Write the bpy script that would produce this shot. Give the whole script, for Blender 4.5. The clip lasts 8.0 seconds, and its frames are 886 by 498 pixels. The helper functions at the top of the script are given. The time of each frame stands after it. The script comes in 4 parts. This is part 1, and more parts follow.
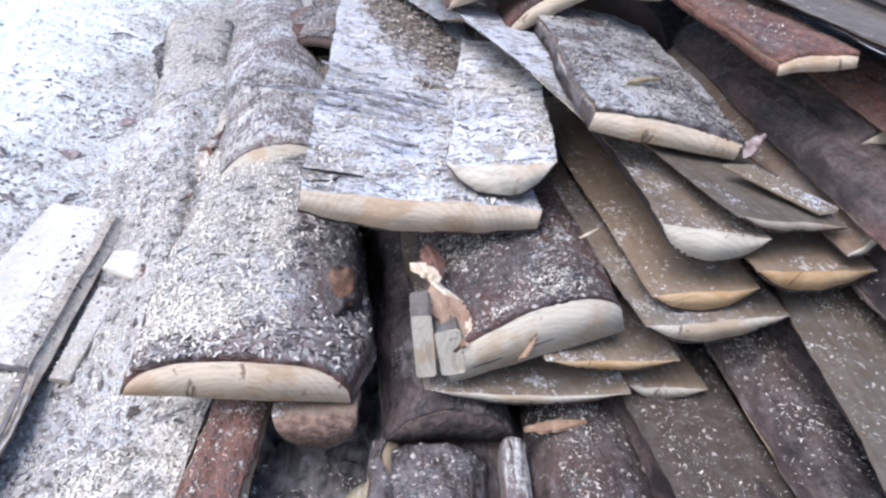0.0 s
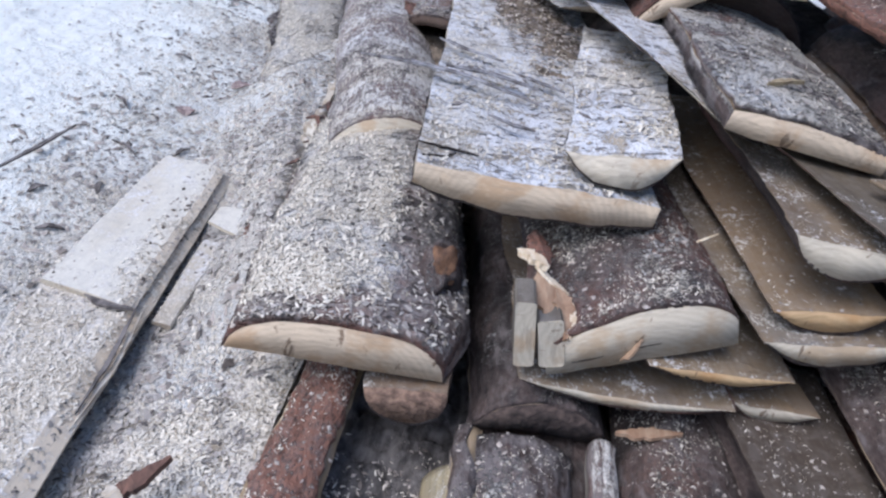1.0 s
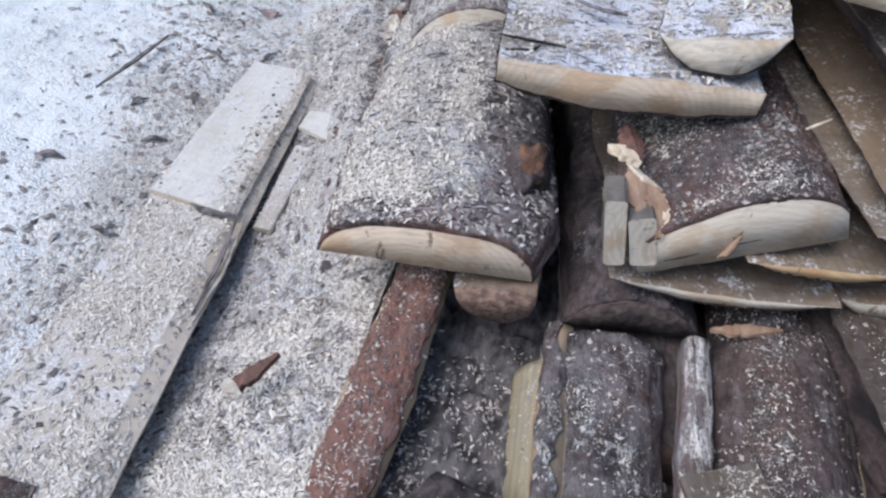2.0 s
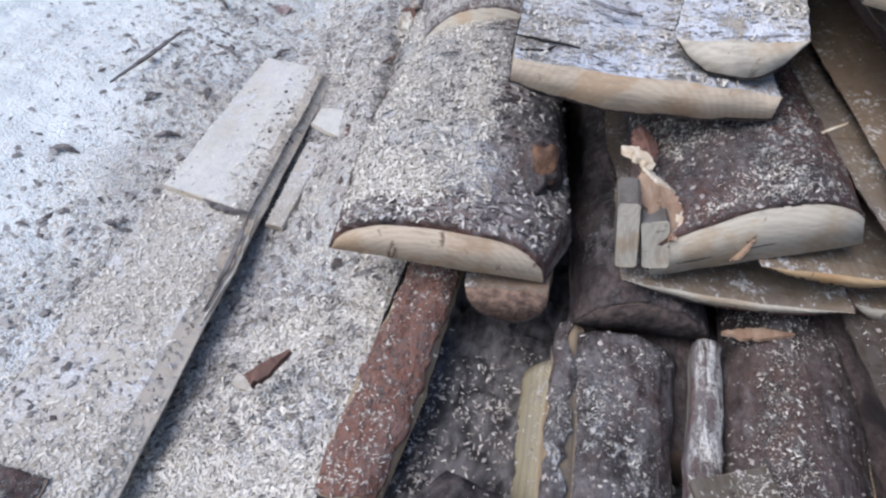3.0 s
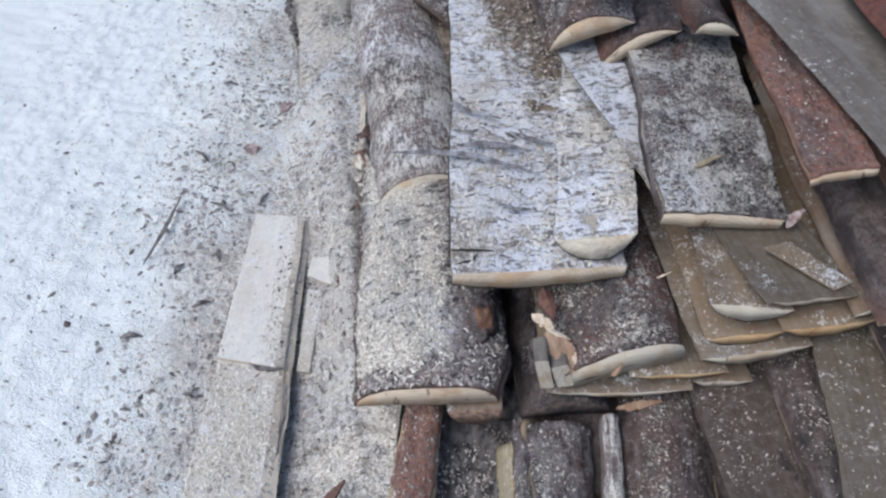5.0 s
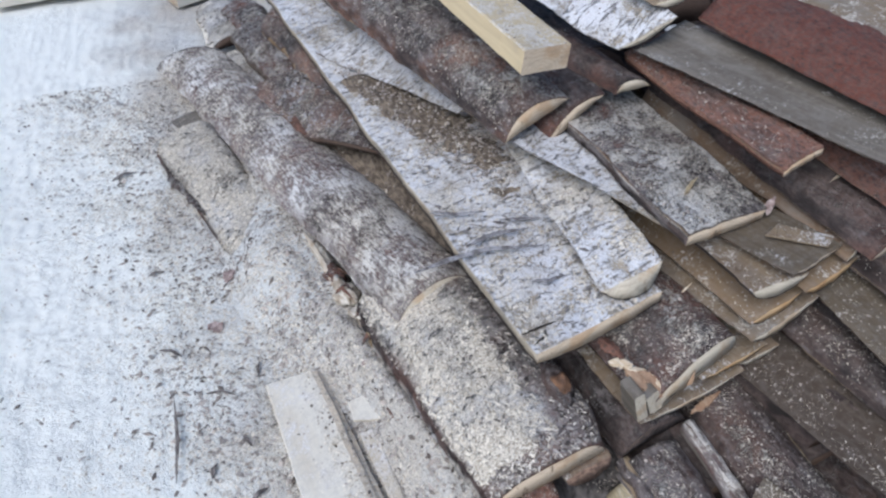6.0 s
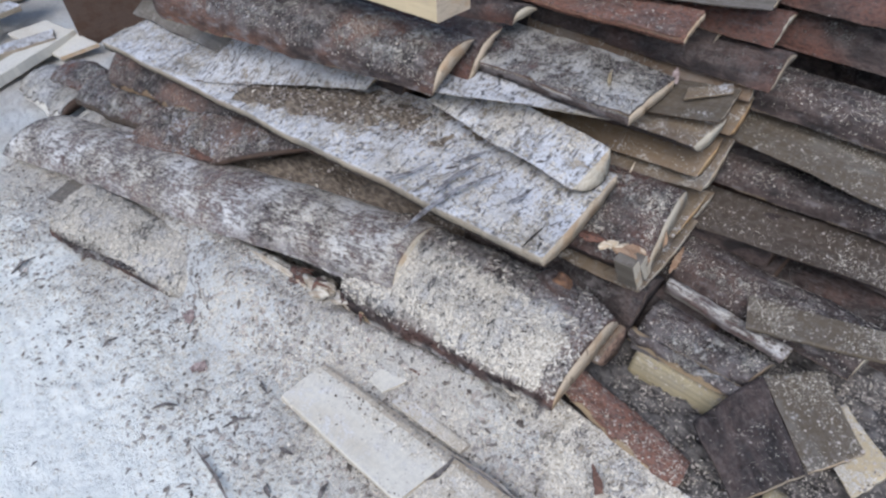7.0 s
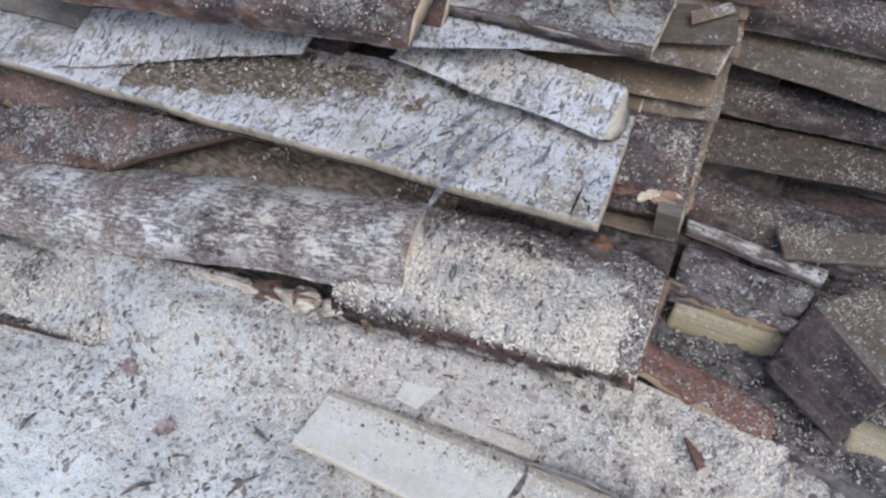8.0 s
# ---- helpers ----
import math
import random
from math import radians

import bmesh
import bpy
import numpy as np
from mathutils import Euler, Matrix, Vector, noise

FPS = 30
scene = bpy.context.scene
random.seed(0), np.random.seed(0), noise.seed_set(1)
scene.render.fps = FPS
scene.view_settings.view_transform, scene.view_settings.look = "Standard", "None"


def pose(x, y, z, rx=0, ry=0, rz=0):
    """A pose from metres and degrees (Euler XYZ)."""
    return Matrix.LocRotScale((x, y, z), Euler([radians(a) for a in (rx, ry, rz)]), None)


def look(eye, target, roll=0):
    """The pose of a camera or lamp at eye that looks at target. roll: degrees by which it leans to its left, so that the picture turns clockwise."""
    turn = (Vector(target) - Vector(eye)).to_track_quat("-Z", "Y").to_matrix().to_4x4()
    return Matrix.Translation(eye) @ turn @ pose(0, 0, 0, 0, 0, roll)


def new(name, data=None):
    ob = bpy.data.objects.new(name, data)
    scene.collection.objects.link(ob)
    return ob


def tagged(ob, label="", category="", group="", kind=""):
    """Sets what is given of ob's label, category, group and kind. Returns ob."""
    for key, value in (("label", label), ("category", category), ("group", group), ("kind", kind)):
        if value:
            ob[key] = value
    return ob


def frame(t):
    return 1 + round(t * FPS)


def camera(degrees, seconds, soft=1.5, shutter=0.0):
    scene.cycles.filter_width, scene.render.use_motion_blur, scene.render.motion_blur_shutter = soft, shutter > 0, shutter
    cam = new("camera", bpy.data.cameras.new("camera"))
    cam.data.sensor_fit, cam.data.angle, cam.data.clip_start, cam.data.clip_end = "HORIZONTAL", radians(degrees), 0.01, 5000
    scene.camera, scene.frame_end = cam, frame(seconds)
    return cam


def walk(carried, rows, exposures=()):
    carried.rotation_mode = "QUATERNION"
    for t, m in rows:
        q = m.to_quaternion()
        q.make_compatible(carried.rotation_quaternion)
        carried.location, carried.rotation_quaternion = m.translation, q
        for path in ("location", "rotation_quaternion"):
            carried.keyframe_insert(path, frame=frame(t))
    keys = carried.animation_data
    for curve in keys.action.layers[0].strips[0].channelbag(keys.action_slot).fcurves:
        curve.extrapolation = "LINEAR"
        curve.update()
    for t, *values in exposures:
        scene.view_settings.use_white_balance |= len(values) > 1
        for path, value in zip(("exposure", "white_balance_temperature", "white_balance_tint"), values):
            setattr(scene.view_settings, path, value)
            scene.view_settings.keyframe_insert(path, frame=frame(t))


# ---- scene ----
cam = camera(65.7, 8.0, 2.4)
PATH = [
    (0, (-0.039, 0.109, 0.792), (0.094, 1.819, -0.236), 15.2),
    (0.5, (-0.07, 0.123, 0.798), (-0.076, 1.829, -0.246), 14.3),
    (1, (-0.078, 0.114, 0.761), (-0.139, 1.786, -0.336), 18.0),
    (1.5, (-0.074, 0.124, 0.756), (-0.19, 1.673, -0.503), 16.4),
    (2, (-0.074, 0.125, 0.77), (-0.293, 1.547, -0.62), 12.1),
    (2.2, (-0.077, 0.124, 0.774), (-0.324, 1.532, -0.625), 10.9),
    (3.3, (-0.08, 0.128, 0.772), (-0.328, 1.527, -0.635), 13.2),
    (3.5, (-0.079, 0.131, 0.763), (-0.338, 1.496, -0.675), 13.9),
    (4, (-0.047, 0.11, 0.817), (-0.323, 1.458, -0.635), 8.4),
    (4.5, (-0.054, 0.186, 1.081), (-0.25, 1.467, -0.442), 3.4),
    (4.7, (-0.079, 0.164, 1.219), (-0.226, 1.431, -0.322), 4.6),
    (5.8, (-0.463, 0.025, 1.402), (-0.232, 1.393, -0.039), 0.2),
    (6, (-0.594, 0.105, 1.401), (-0.135, 1.521, 0.066), 0.2),
    (6.5, (-0.795, 0.164, 1.387), (-0.148, 1.549, 0.097), -3.1),
    (7, (-0.91, 0.106, 1.364), (-0.073, 1.341, 0.032), -7.8),
    (7.5, (-1.001, 0.264, 1.32), (0.01, 1.273, -0.08), -4.8),
    (8, (-1.025, 0.552, 1.272), (0.066, 1.369, -0.192), -4.3),
]
walk(cam, [(t, look(eye, target, roll)) for t, eye, target, roll in PATH],
     [(0.0, 1.37, 5640, 14), (0.5, 1.08, 5680, 13), (1.0, 0.87, 5690, 13), (2.0, 0.81, 5720, 12), (4.0, 0.76, 5780, 11), (4.5, 0.71, 5790, 10), (6.0, 0.70, 5850, 9), (8.0, 0.63, 5850, 10)])


# ---- world, sun, exposure ----
world = bpy.data.worlds.new("sky")
scene.world = world
world.use_nodes = True
_wt = world.node_tree
_sky = _wt.nodes.new("ShaderNodeTexSky")
_sky.sky_type, _sky.sun_disc = "NISHITA", False
_sky.sun_elevation, _sky.sun_rotation = radians(48), radians(235)
_sky.air_density, _sky.dust_density, _sky.ozone_density = 1.0, 2.0, 1.0
_wt.links.new(_sky.outputs[0], _wt.nodes["Background"].inputs[0])
_wt.nodes["Background"].inputs[1].default_value = 0.12
sun = new("sun", bpy.data.lights.new("sun", "SUN"))
sun.data.energy, sun.data.angle, sun.data.color = 1.45, radians(42), (1.0, 0.97, 0.93)
sun.matrix_world = look((-2.6, -1.8, 4.2), (0, 0.6, 0))


# ---- materials ----
class Nodes:
    """A short way to lay out a node material."""

    def __init__(self, name):
        self.mat = bpy.data.materials.new(name)
        self.mat.use_nodes = True
        self.tree = self.mat.node_tree
        self.bsdf = self.tree.nodes["Principled BSDF"]
        self.coord = self.tree.nodes.new("ShaderNodeTexCoord").outputs["Object"]
        self.rnd = self.tree.nodes.new("ShaderNodeObjectInfo").outputs["Random"]
        self.geo = self.tree.nodes.new("ShaderNodeNewGeometry")

    def put(self, socket, value):
        if isinstance(value, bpy.types.NodeSocket):
            self.tree.links.new(value, socket)
        elif isinstance(value, (tuple, list)) and len(value) == 3 and socket.type == "RGBA":
            socket.default_value = (*value, 1)
        else:
            socket.default_value = value

    def scaled(self, scale, shift=0.0):
        n = self.tree.nodes.new("ShaderNodeMapping")
        self.put(n.inputs["Vector"], self.coord)
        n.inputs["Scale"].default_value = scale
        if shift:
            c = self.tree.nodes.new("ShaderNodeCombineXYZ")
            for i in range(3):
                self.put(c.inputs[i], self.math("MULTIPLY", self.rnd, shift * (i + 1)))
            self.put(n.inputs["Location"], c.outputs[0])
        return n.outputs[0]

    def noise(self, vec, scale, detail=4.0, rough=0.55, distort=0.0):
        n = self.tree.nodes.new("ShaderNodeTexNoise")
        self.put(n.inputs["Vector"], vec)
        for k, v in (("Scale", scale), ("Detail", detail), ("Roughness", rough), ("Distortion", distort)):
            n.inputs[k].default_value = v
        return n.outputs["Fac"]

    def cells(self, vec, scale, feature="F1", out="Distance"):
        n = self.tree.nodes.new("ShaderNodeTexVoronoi")
        n.feature = feature
        self.put(n.inputs["Vector"], vec)
        n.inputs["Scale"].default_value = scale
        return n.outputs[out]

    def math(self, op, a, b=0.0, clamp=False):
        n = self.tree.nodes.new("ShaderNodeMath")
        n.operation, n.use_clamp = op, clamp
        self.put(n.inputs[0], a)
        self.put(n.inputs[1], b)
        return n.outputs[0]

    def span(self, value, lo, hi, a=0.0, b=1.0):
        n = self.tree.nodes.new("ShaderNodeMapRange")
        n.interpolation_type = "SMOOTHSTEP"
        for i, v in enumerate((value, lo, hi, a, b)):
            self.put(n.inputs[i], v)
        return n.outputs[0]

    def mix(self, fac, a, b, mode="MIX"):
        n = self.tree.nodes.new("ShaderNodeMix")
        n.data_type, n.blend_type = "RGBA", mode
        self.put(n.inputs[0], fac)
        self.put(n.inputs[6], a)
        self.put(n.inputs[7], b)
        return n.outputs[2]

    def bump(self, height, strength, distance, normal=None):
        n = self.tree.nodes.new("ShaderNodeBump")
        n.inputs["Strength"].default_value, n.inputs["Distance"].default_value = strength, distance
        self.put(n.inputs["Height"], height)
        if normal:
            self.put(n.inputs["Normal"], normal)
        return n.outputs[0]

    def done(self, colour, rough, normal=None):
        self.put(self.bsdf.inputs["Base Color"], colour)
        self.put(self.bsdf.inputs["Roughness"], rough)
        self.bsdf.inputs["Specular IOR Level"].default_value = 0.25
        if normal:
            self.put(self.bsdf.inputs["Normal"], normal)
        return self.mat


def dust_layer(n, amount, colour, height, patch=14.0, debris=0.0, streak=0.0, bare=None, frost=0.4):
    """Sawdust and frost lying on what faces up: fine flakes in patches, bark bits among them. Returns colour, height."""
    v = n.scaled((1, 1, 1), 7.0)
    up = n.tree.nodes.new("ShaderNodeSeparateXYZ")
    n.put(up.inputs[0], n.geo.outputs["Normal"])
    facing = n.span(up.outputs[2], 0.25, 0.80)
    big = n.noise(v, patch, 5.0, 0.65, 0.4)
    fine = n.noise(n.scaled((1.0, 0.22 if streak else 0.7, 1.0), 3.0), 130.0 if streak else 230.0, 3.0, 0.75, 0.5)
    mid = n.noise(v, 62.0, 4.0, 0.7, 0.6)
    both = n.math("ADD", n.math("MULTIPLY", big, 0.4 - streak), n.math("ADD", n.math("MULTIPLY", fine, 0.35 + streak), n.math("MULTIPLY", mid, 0.25)))
    edge = 0.68 - 0.32 * amount
    cover = n.math("MULTIPLY", n.span(both, edge - (0.055 if streak else 0.035), edge + (0.055 if streak else 0.035)), facing, True)
    if bare:
        xyz = n.tree.nodes.new("ShaderNodeSeparateXYZ")
        n.put(xyz.inputs[0], n.coord)
        wob = n.math("MULTIPLY", n.math("SUBTRACT", n.noise(v, 26.0, 5.0, 0.7), 0.5), 0.16)
        off = n.math("MAXIMUM", n.span(n.math("ADD", xyz.outputs[0], wob), bare[0] - 0.02, bare[0] + 0.03), n.span(n.math("ADD", xyz.outputs[1], wob), bare[1] + 0.02, bare[1] - 0.01))
        cover = n.math("MULTIPLY", cover, n.math("SUBTRACT", 1.0, n.math("MULTIPLY", off, 0.85)))
    grain = n.noise(v, 330.0, 2.0, 0.8)
    pale = n.mix(n.span(grain, 0.3, 0.7), (0.31, 0.27, 0.215), (0.67, 0.62, 0.54))
    pale = n.mix(n.math("MULTIPLY", n.span(n.noise(v, 5.0), 0.55 - 0.375 * frost, 0.8 - 0.375 * frost), frost), pale, (0.64, 0.65, 0.69))
    pale = n.mix(n.math("MULTIPLY", n.span(n.noise(v, 95.0, 3.0, 0.7, 1.0), 0.58, 0.70), 0.7), pale, (0.22, 0.18, 0.15))
    if debris:
        plates = n.noise(n.scaled((0.5, 1.35, 1.0), 4.0), 46.0, 5.0, 0.66, 1.2)
        pale = n.mix(n.math("MULTIPLY", n.span(plates, 0.62 - 0.1 * debris, 0.66 - 0.1 * debris), 0.85), pale, (0.13, 0.12, 0.122))
        height = n.math("ADD", height, n.math("MULTIPLY", n.span(plates, 0.52, 0.7), 1.6))
    film = n.math("MULTIPLY", n.math("MULTIPLY", n.span(mid, 0.38, 0.68), facing), 0.04 + 0.55 * amount, True)
    colour = n.mix(film, colour, (0.265, 0.245, 0.23))
    return n.mix(cover, colour, pale), n.math("ADD", height, n.math("MULTIPLY", cover, n.math("ADD", 0.3, n.math("MULTIPLY", fine, 0.9))))


def bark_material(name, dust, tone=0.5, grey=0.3, patch=14.0, streak=0.0, red=(0.125, 0.058, 0.042), bare=None):
    """Pine bark in flaky plates, reddish where the outer scales are gone."""
    n = Nodes(name)
    v = n.scaled((1.0, 0.45, 1.0), 5.0)
    plate = n.noise(v, 22.0, 6.0, 0.62, 0.6)
    scale = n.cells(v, 60.0, "F1")
    fine = n.noise(n.scaled((1, 0.5, 1), 5.0), 190.0, 4.0, 0.7)
    wide = n.noise(n.scaled((1, 0.6, 1), 9.0), 6.0, 3.0)
    dark, ash = (0.022, 0.017, 0.016), (0.15, 0.13, 0.125)
    c = n.mix(n.span(plate, 0.36, 0.66), dark, n.mix(n.span(fine, 0.3, 0.7), (0.052, 0.036, 0.031), (0.105, 0.078, 0.069)))
    c = n.mix(n.math("MULTIPLY", n.span(wide, 0.62 - 0.3 * tone, 0.85 - 0.3 * tone), n.span(fine, 0.25, 0.6)), c, red)
    c = n.mix(n.math("MULTIPLY", n.span(n.noise(v, 45.0, 4.0), 0.72 - 0.4 * grey, 0.9 - 0.4 * grey), 0.8), c, ash)
    h = n.math("ADD", n.math("MULTIPLY", plate, 1.2), n.math("ADD", n.math("MULTIPLY", scale, 0.5), n.math("MULTIPLY", fine, 0.35)))
    c, h = dust_layer(n, dust, c, h, patch, 0.45 if dust > 0.7 else 0.0, streak, bare)
    return n.done(c, 0.85, n.bump(h, 1.0, 0.004 if streak else 0.009))


def wood_material(name, dust, base=(0.46, 0.33, 0.18), stain=(0.20, 0.13, 0.08), weathered=0.3, debris=0.0, calm=0.0, frost=0.4, relief=0.0025):
    """Sawn face along the grain: streaks, saw marks, stains."""
    n = Nodes(name)
    streak = n.noise(n.scaled((1.0, 0.03, 1.0), 4.0), 120.0, 5.0, 0.65)
    wide = n.noise(n.scaled((1.0, 0.25, 1.0), 6.0), 9.0, 4.0, 0.6)
    saw = n.noise(n.scaled((0.08, 1.0, 0.08), 4.0), 160.0, 2.0)
    grain = n.noise(n.scaled((1.0, 0.15, 1.0), 2.0), 420.0, 3.0)
    c = n.mix(n.span(streak, 0.3, 0.7), base, tuple((0.62 + 0.3 * calm) * b for b in base))
    c = n.mix(n.math("MULTIPLY", n.span(wide, 0.45, 0.75), 0.75), c, stain)
    c = n.mix(n.math("MULTIPLY", n.span(n.noise(n.scaled((1, 0.4, 1), 8.0), 14.0), 0.6 - 0.3 * weathered, 0.85 - 0.3 * weathered), 0.7), c, (0.21, 0.195, 0.175))
    c = n.mix(n.math("MULTIPLY", grain, 0.35 - 0.25 * calm), c, tuple(0.5 * b for b in base))
    h = n.math("ADD", n.math("MULTIPLY", streak, 0.3), n.math("ADD", n.math("MULTIPLY", saw, 0.25), n.math("MULTIPLY", grain, 0.2)))
    c, h = dust_layer(n, dust, c, h, 14.0, debris, frost=frost)
    return n.done(c, 0.78, n.bump(h, 0.7 - 0.4 * calm, relief))


def end_material(name, base=(0.62, 0.44, 0.24)):
    """Fresh cross-cut: growth rings, torn fibres, a few brown knots and stains."""
    n = Nodes(name)
    rings = n.tree.nodes.new("ShaderNodeTexWave")
    rings.wave_type, rings.rings_direction = "RINGS", "Y"
    m = n.tree.nodes.new("ShaderNodeMapping")
    n.put(m.inputs["Vector"], n.coord)
    m.inputs["Location"].default_value = (0.01, 0.0, 0.07)
    n.put(rings.inputs["Vector"], m.outputs[0])
    for k, v in (("Scale", 38.0), ("Distortion", 5.0), ("Detail", 3.0), ("Detail Scale", 1.2)):
        rings.inputs[k].default_value = v
    v = n.scaled((1, 1, 1), 5.0)
    blotch = n.noise(v, 16.0, 4.0)
    fibre = n.noise(n.scaled((0.5, 1, 2.2), 2.0), 160.0, 4.0, 0.7)
    c = n.mix(n.math("MULTIPLY", rings.outputs["Fac"], 0.22), base, tuple(0.5 * b for b in base))
    c = n.mix(n.math("MULTIPLY", n.span(blotch, 0.48, 0.64), 0.75), c, (base[0] * 0.76, base[1] * 0.62, base[2] * 0.48))
    c = n.mix(n.math("MULTIPLY", n.span(n.noise(n.scaled((1.6, 1, 0.6), 5.0), 34.0, 3.0, 0.6, 0.8), 0.64, 0.70), 0.85), c, (0.12, 0.075, 0.045))
    c = n.mix(n.math("MULTIPLY", n.span(n.noise(n.scaled((0.25, 1, 1.6), 4.0), 90.0, 4.0, 0.7), 0.5, 0.68), 0.55), c, tuple(0.55 * b for b in base))
    c = n.mix(n.math("MULTIPLY", n.span(fibre, 0.5, 0.75), 0.5), c, tuple(1.18 * b + 0.02 for b in base))
    h = n.math("ADD", n.math("MULTIPLY", fibre, 0.6), n.math("MULTIPLY", rings.outputs["Fac"], 0.03))
    return n.done(c, 0.75, n.bump(h, 0.6, 0.003))


def ground_material():
    """Trodden sawdust mixed with snow, bark crumbs in it."""
    n = Nodes("sawdust_ground")
    v = n.scaled((1, 1, 1))
    grain = n.noise(v, 240.0, 2.0, 0.8)
    wide = n.noise(v, 1.7, 5.0)
    mid = n.noise(v, 14.0, 6.0, 0.68, 0.3)
    bits = n.noise(n.scaled((1.0, 0.6, 1.0)), 75.0, 4.0, 0.7, 1.0)
    xyz = n.tree.nodes.new("ShaderNodeSeparateXYZ")
    n.put(xyz.inputs[0], n.coord)
    away = n.math("ADD", n.math("MULTIPLY", xyz.outputs[0], -1.0), n.math("MULTIPLY", xyz.outputs[1], -0.13))
    snow = n.span(n.math("ADD", away, n.math("MULTIPLY", n.math("SUBTRACT", n.noise(v, 5.0, 4.0), 0.5), 0.7)), 0.37, 0.84)
    white = n.mix(grain, (0.70, 0.70, 0.645), (0.81, 0.805, 0.75))
    c = n.mix(n.span(grain, 0.3, 0.7), (0.43, 0.39, 0.335), (0.73, 0.68, 0.61))
    c = n.mix(n.span(wide, 0.42, 0.62), c, n.mix(grain, (0.54, 0.54, 0.52), (0.80, 0.79, 0.755)))
    c = n.mix(n.math("MULTIPLY", n.span(mid, 0.52, 0.72), 0.45), c, (0.42, 0.39, 0.36))
    c = n.mix(snow, c, white)
    fewer = n.math("SUBTRACT", 0.66, n.math("MULTIPLY", snow, 0.56))
    c = n.mix(n.math("MULTIPLY", n.span(bits, 0.57, 0.66), fewer), c, (0.24, 0.205, 0.175))
    h = n.math("ADD", n.math("MULTIPLY", grain, 1.0), n.math("ADD", n.math("MULTIPLY", mid, 2.2), n.math("MULTIPLY", bits, 0.6)))
    h = n.math("MULTIPLY", h, n.math("SUBTRACT", 1.0, n.math("MULTIPLY", snow, 0.5)))
    return n.done(c, 0.9, n.bump(h, 1.0, 0.011))


def plain_material(name, a, b, rough=0.8, scale=40.0, island=False, bump=0.002):
    n = Nodes(name)
    f = n.noise(n.scaled((1, 0.4, 1), 5.0), scale, 4.0)
    c = n.mix(n.span(f, 0.3, 0.7), a, b)
    if island:
        r = n.geo.outputs["Random Per Island"]
        c = n.mix(n.math("POWER", r, 1.6), a, b)
        return n.done(c, rough)
    return n.done(c, rough, n.bump(f, 0.6, bump))


BARK = {k: bark_material("bark_" + k, *v) for k, v in {
    "bare": (0.26, 0.45, 0.25), "red": (0.24, 0.95, 0.25), "dusted": (0.31, 0.6, 0.35), "mid": (0.44, 0.65, 0.40), "grey": (0.56, 0.85, 0.75, 10.0, 0.05, (0.15, 0.10, 0.088)), "ruddy": (0.43, 0.55, 0.6, 9.0, 0.0, (0.165, 0.085, 0.058)), "ashen": (0.43, 0.35, 0.75, 9.0), "peel": (0.38, 0.62, 0.4, 7.0, 0.0, (0.17, 0.098, 0.072)), "rosy": (0.31, 1.25, 0.2, 7.0, 0.0, (0.185, 0.088, 0.06)), "brown": (0.31, 0.2, 0.45, 9.0, 0.0, (0.10, 0.06, 0.047)), "beige": (0.60, 0.3, 0.7, 9.0), "slid": (0.86, 0.6, 0.4, 7.0, 0.0, (0.125, 0.058, 0.042), (0.045, 0.052)), "rust": (0.10, 1.6, 0.0, 14.0, 0.0, (0.105, 0.036, 0.024)), "coated": (0.52, 0.5, 0.6, 9.0),
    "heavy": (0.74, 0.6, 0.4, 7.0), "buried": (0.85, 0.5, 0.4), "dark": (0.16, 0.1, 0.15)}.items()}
WOOD = {k: wood_material("wood_" + k, *v) for k, v in {
    "bare": (0.18, (0.34, 0.25, 0.15)), "dusted": (0.38, (0.21, 0.155, 0.10), (0.11, 0.076, 0.05), 0.3, 0.3, 0.4), "heavy": (0.68, (0.44, 0.37, 0.28), (0.22, 0.15, 0.1), 0.4, 0.75, 0.0, 0.72, 0.006), "buried": (0.70, (0.36, 0.30, 0.22), (0.2, 0.15, 0.1), 0.4, 0.4, 0.0, 0.3, 0.006),
    "tan": (0.30, (0.205, 0.142, 0.085), (0.12, 0.078, 0.046), 0.15, 0.0, 0.6), "grey": (0.27, (0.155, 0.132, 0.106), (0.09, 0.072, 0.056), 0.4),
    "white": (0.42, (0.60, 0.56, 0.48), (0.48, 0.42, 0.33), 0.0, 0.0, 1.0), "cream": (0.52, (0.50, 0.40, 0.25), (0.40, 0.31, 0.19), 0.0, 0.0, 0.8), "plank": (0.58, (0.50, 0.44, 0.35), (0.40, 0.34, 0.26), 0.0, 0.0, 0.9), "yellow": (0.34, (0.40, 0.335, 0.205), (0.30, 0.24, 0.14), 0.2), "wane": (0.40, (0.66, 0.56, 0.43), (0.52, 0.42, 0.30), 0.0, 0.0, 0.9), "olive": (0.27, (0.125, 0.098, 0.068), (0.07, 0.054, 0.038), 0.25, 0.0, 0.2),
    "brown": (0.30, (0.20, 0.135, 0.085), (0.10, 0.068, 0.048), 0.4),
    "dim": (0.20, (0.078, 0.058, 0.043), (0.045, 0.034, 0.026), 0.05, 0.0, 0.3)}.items()}
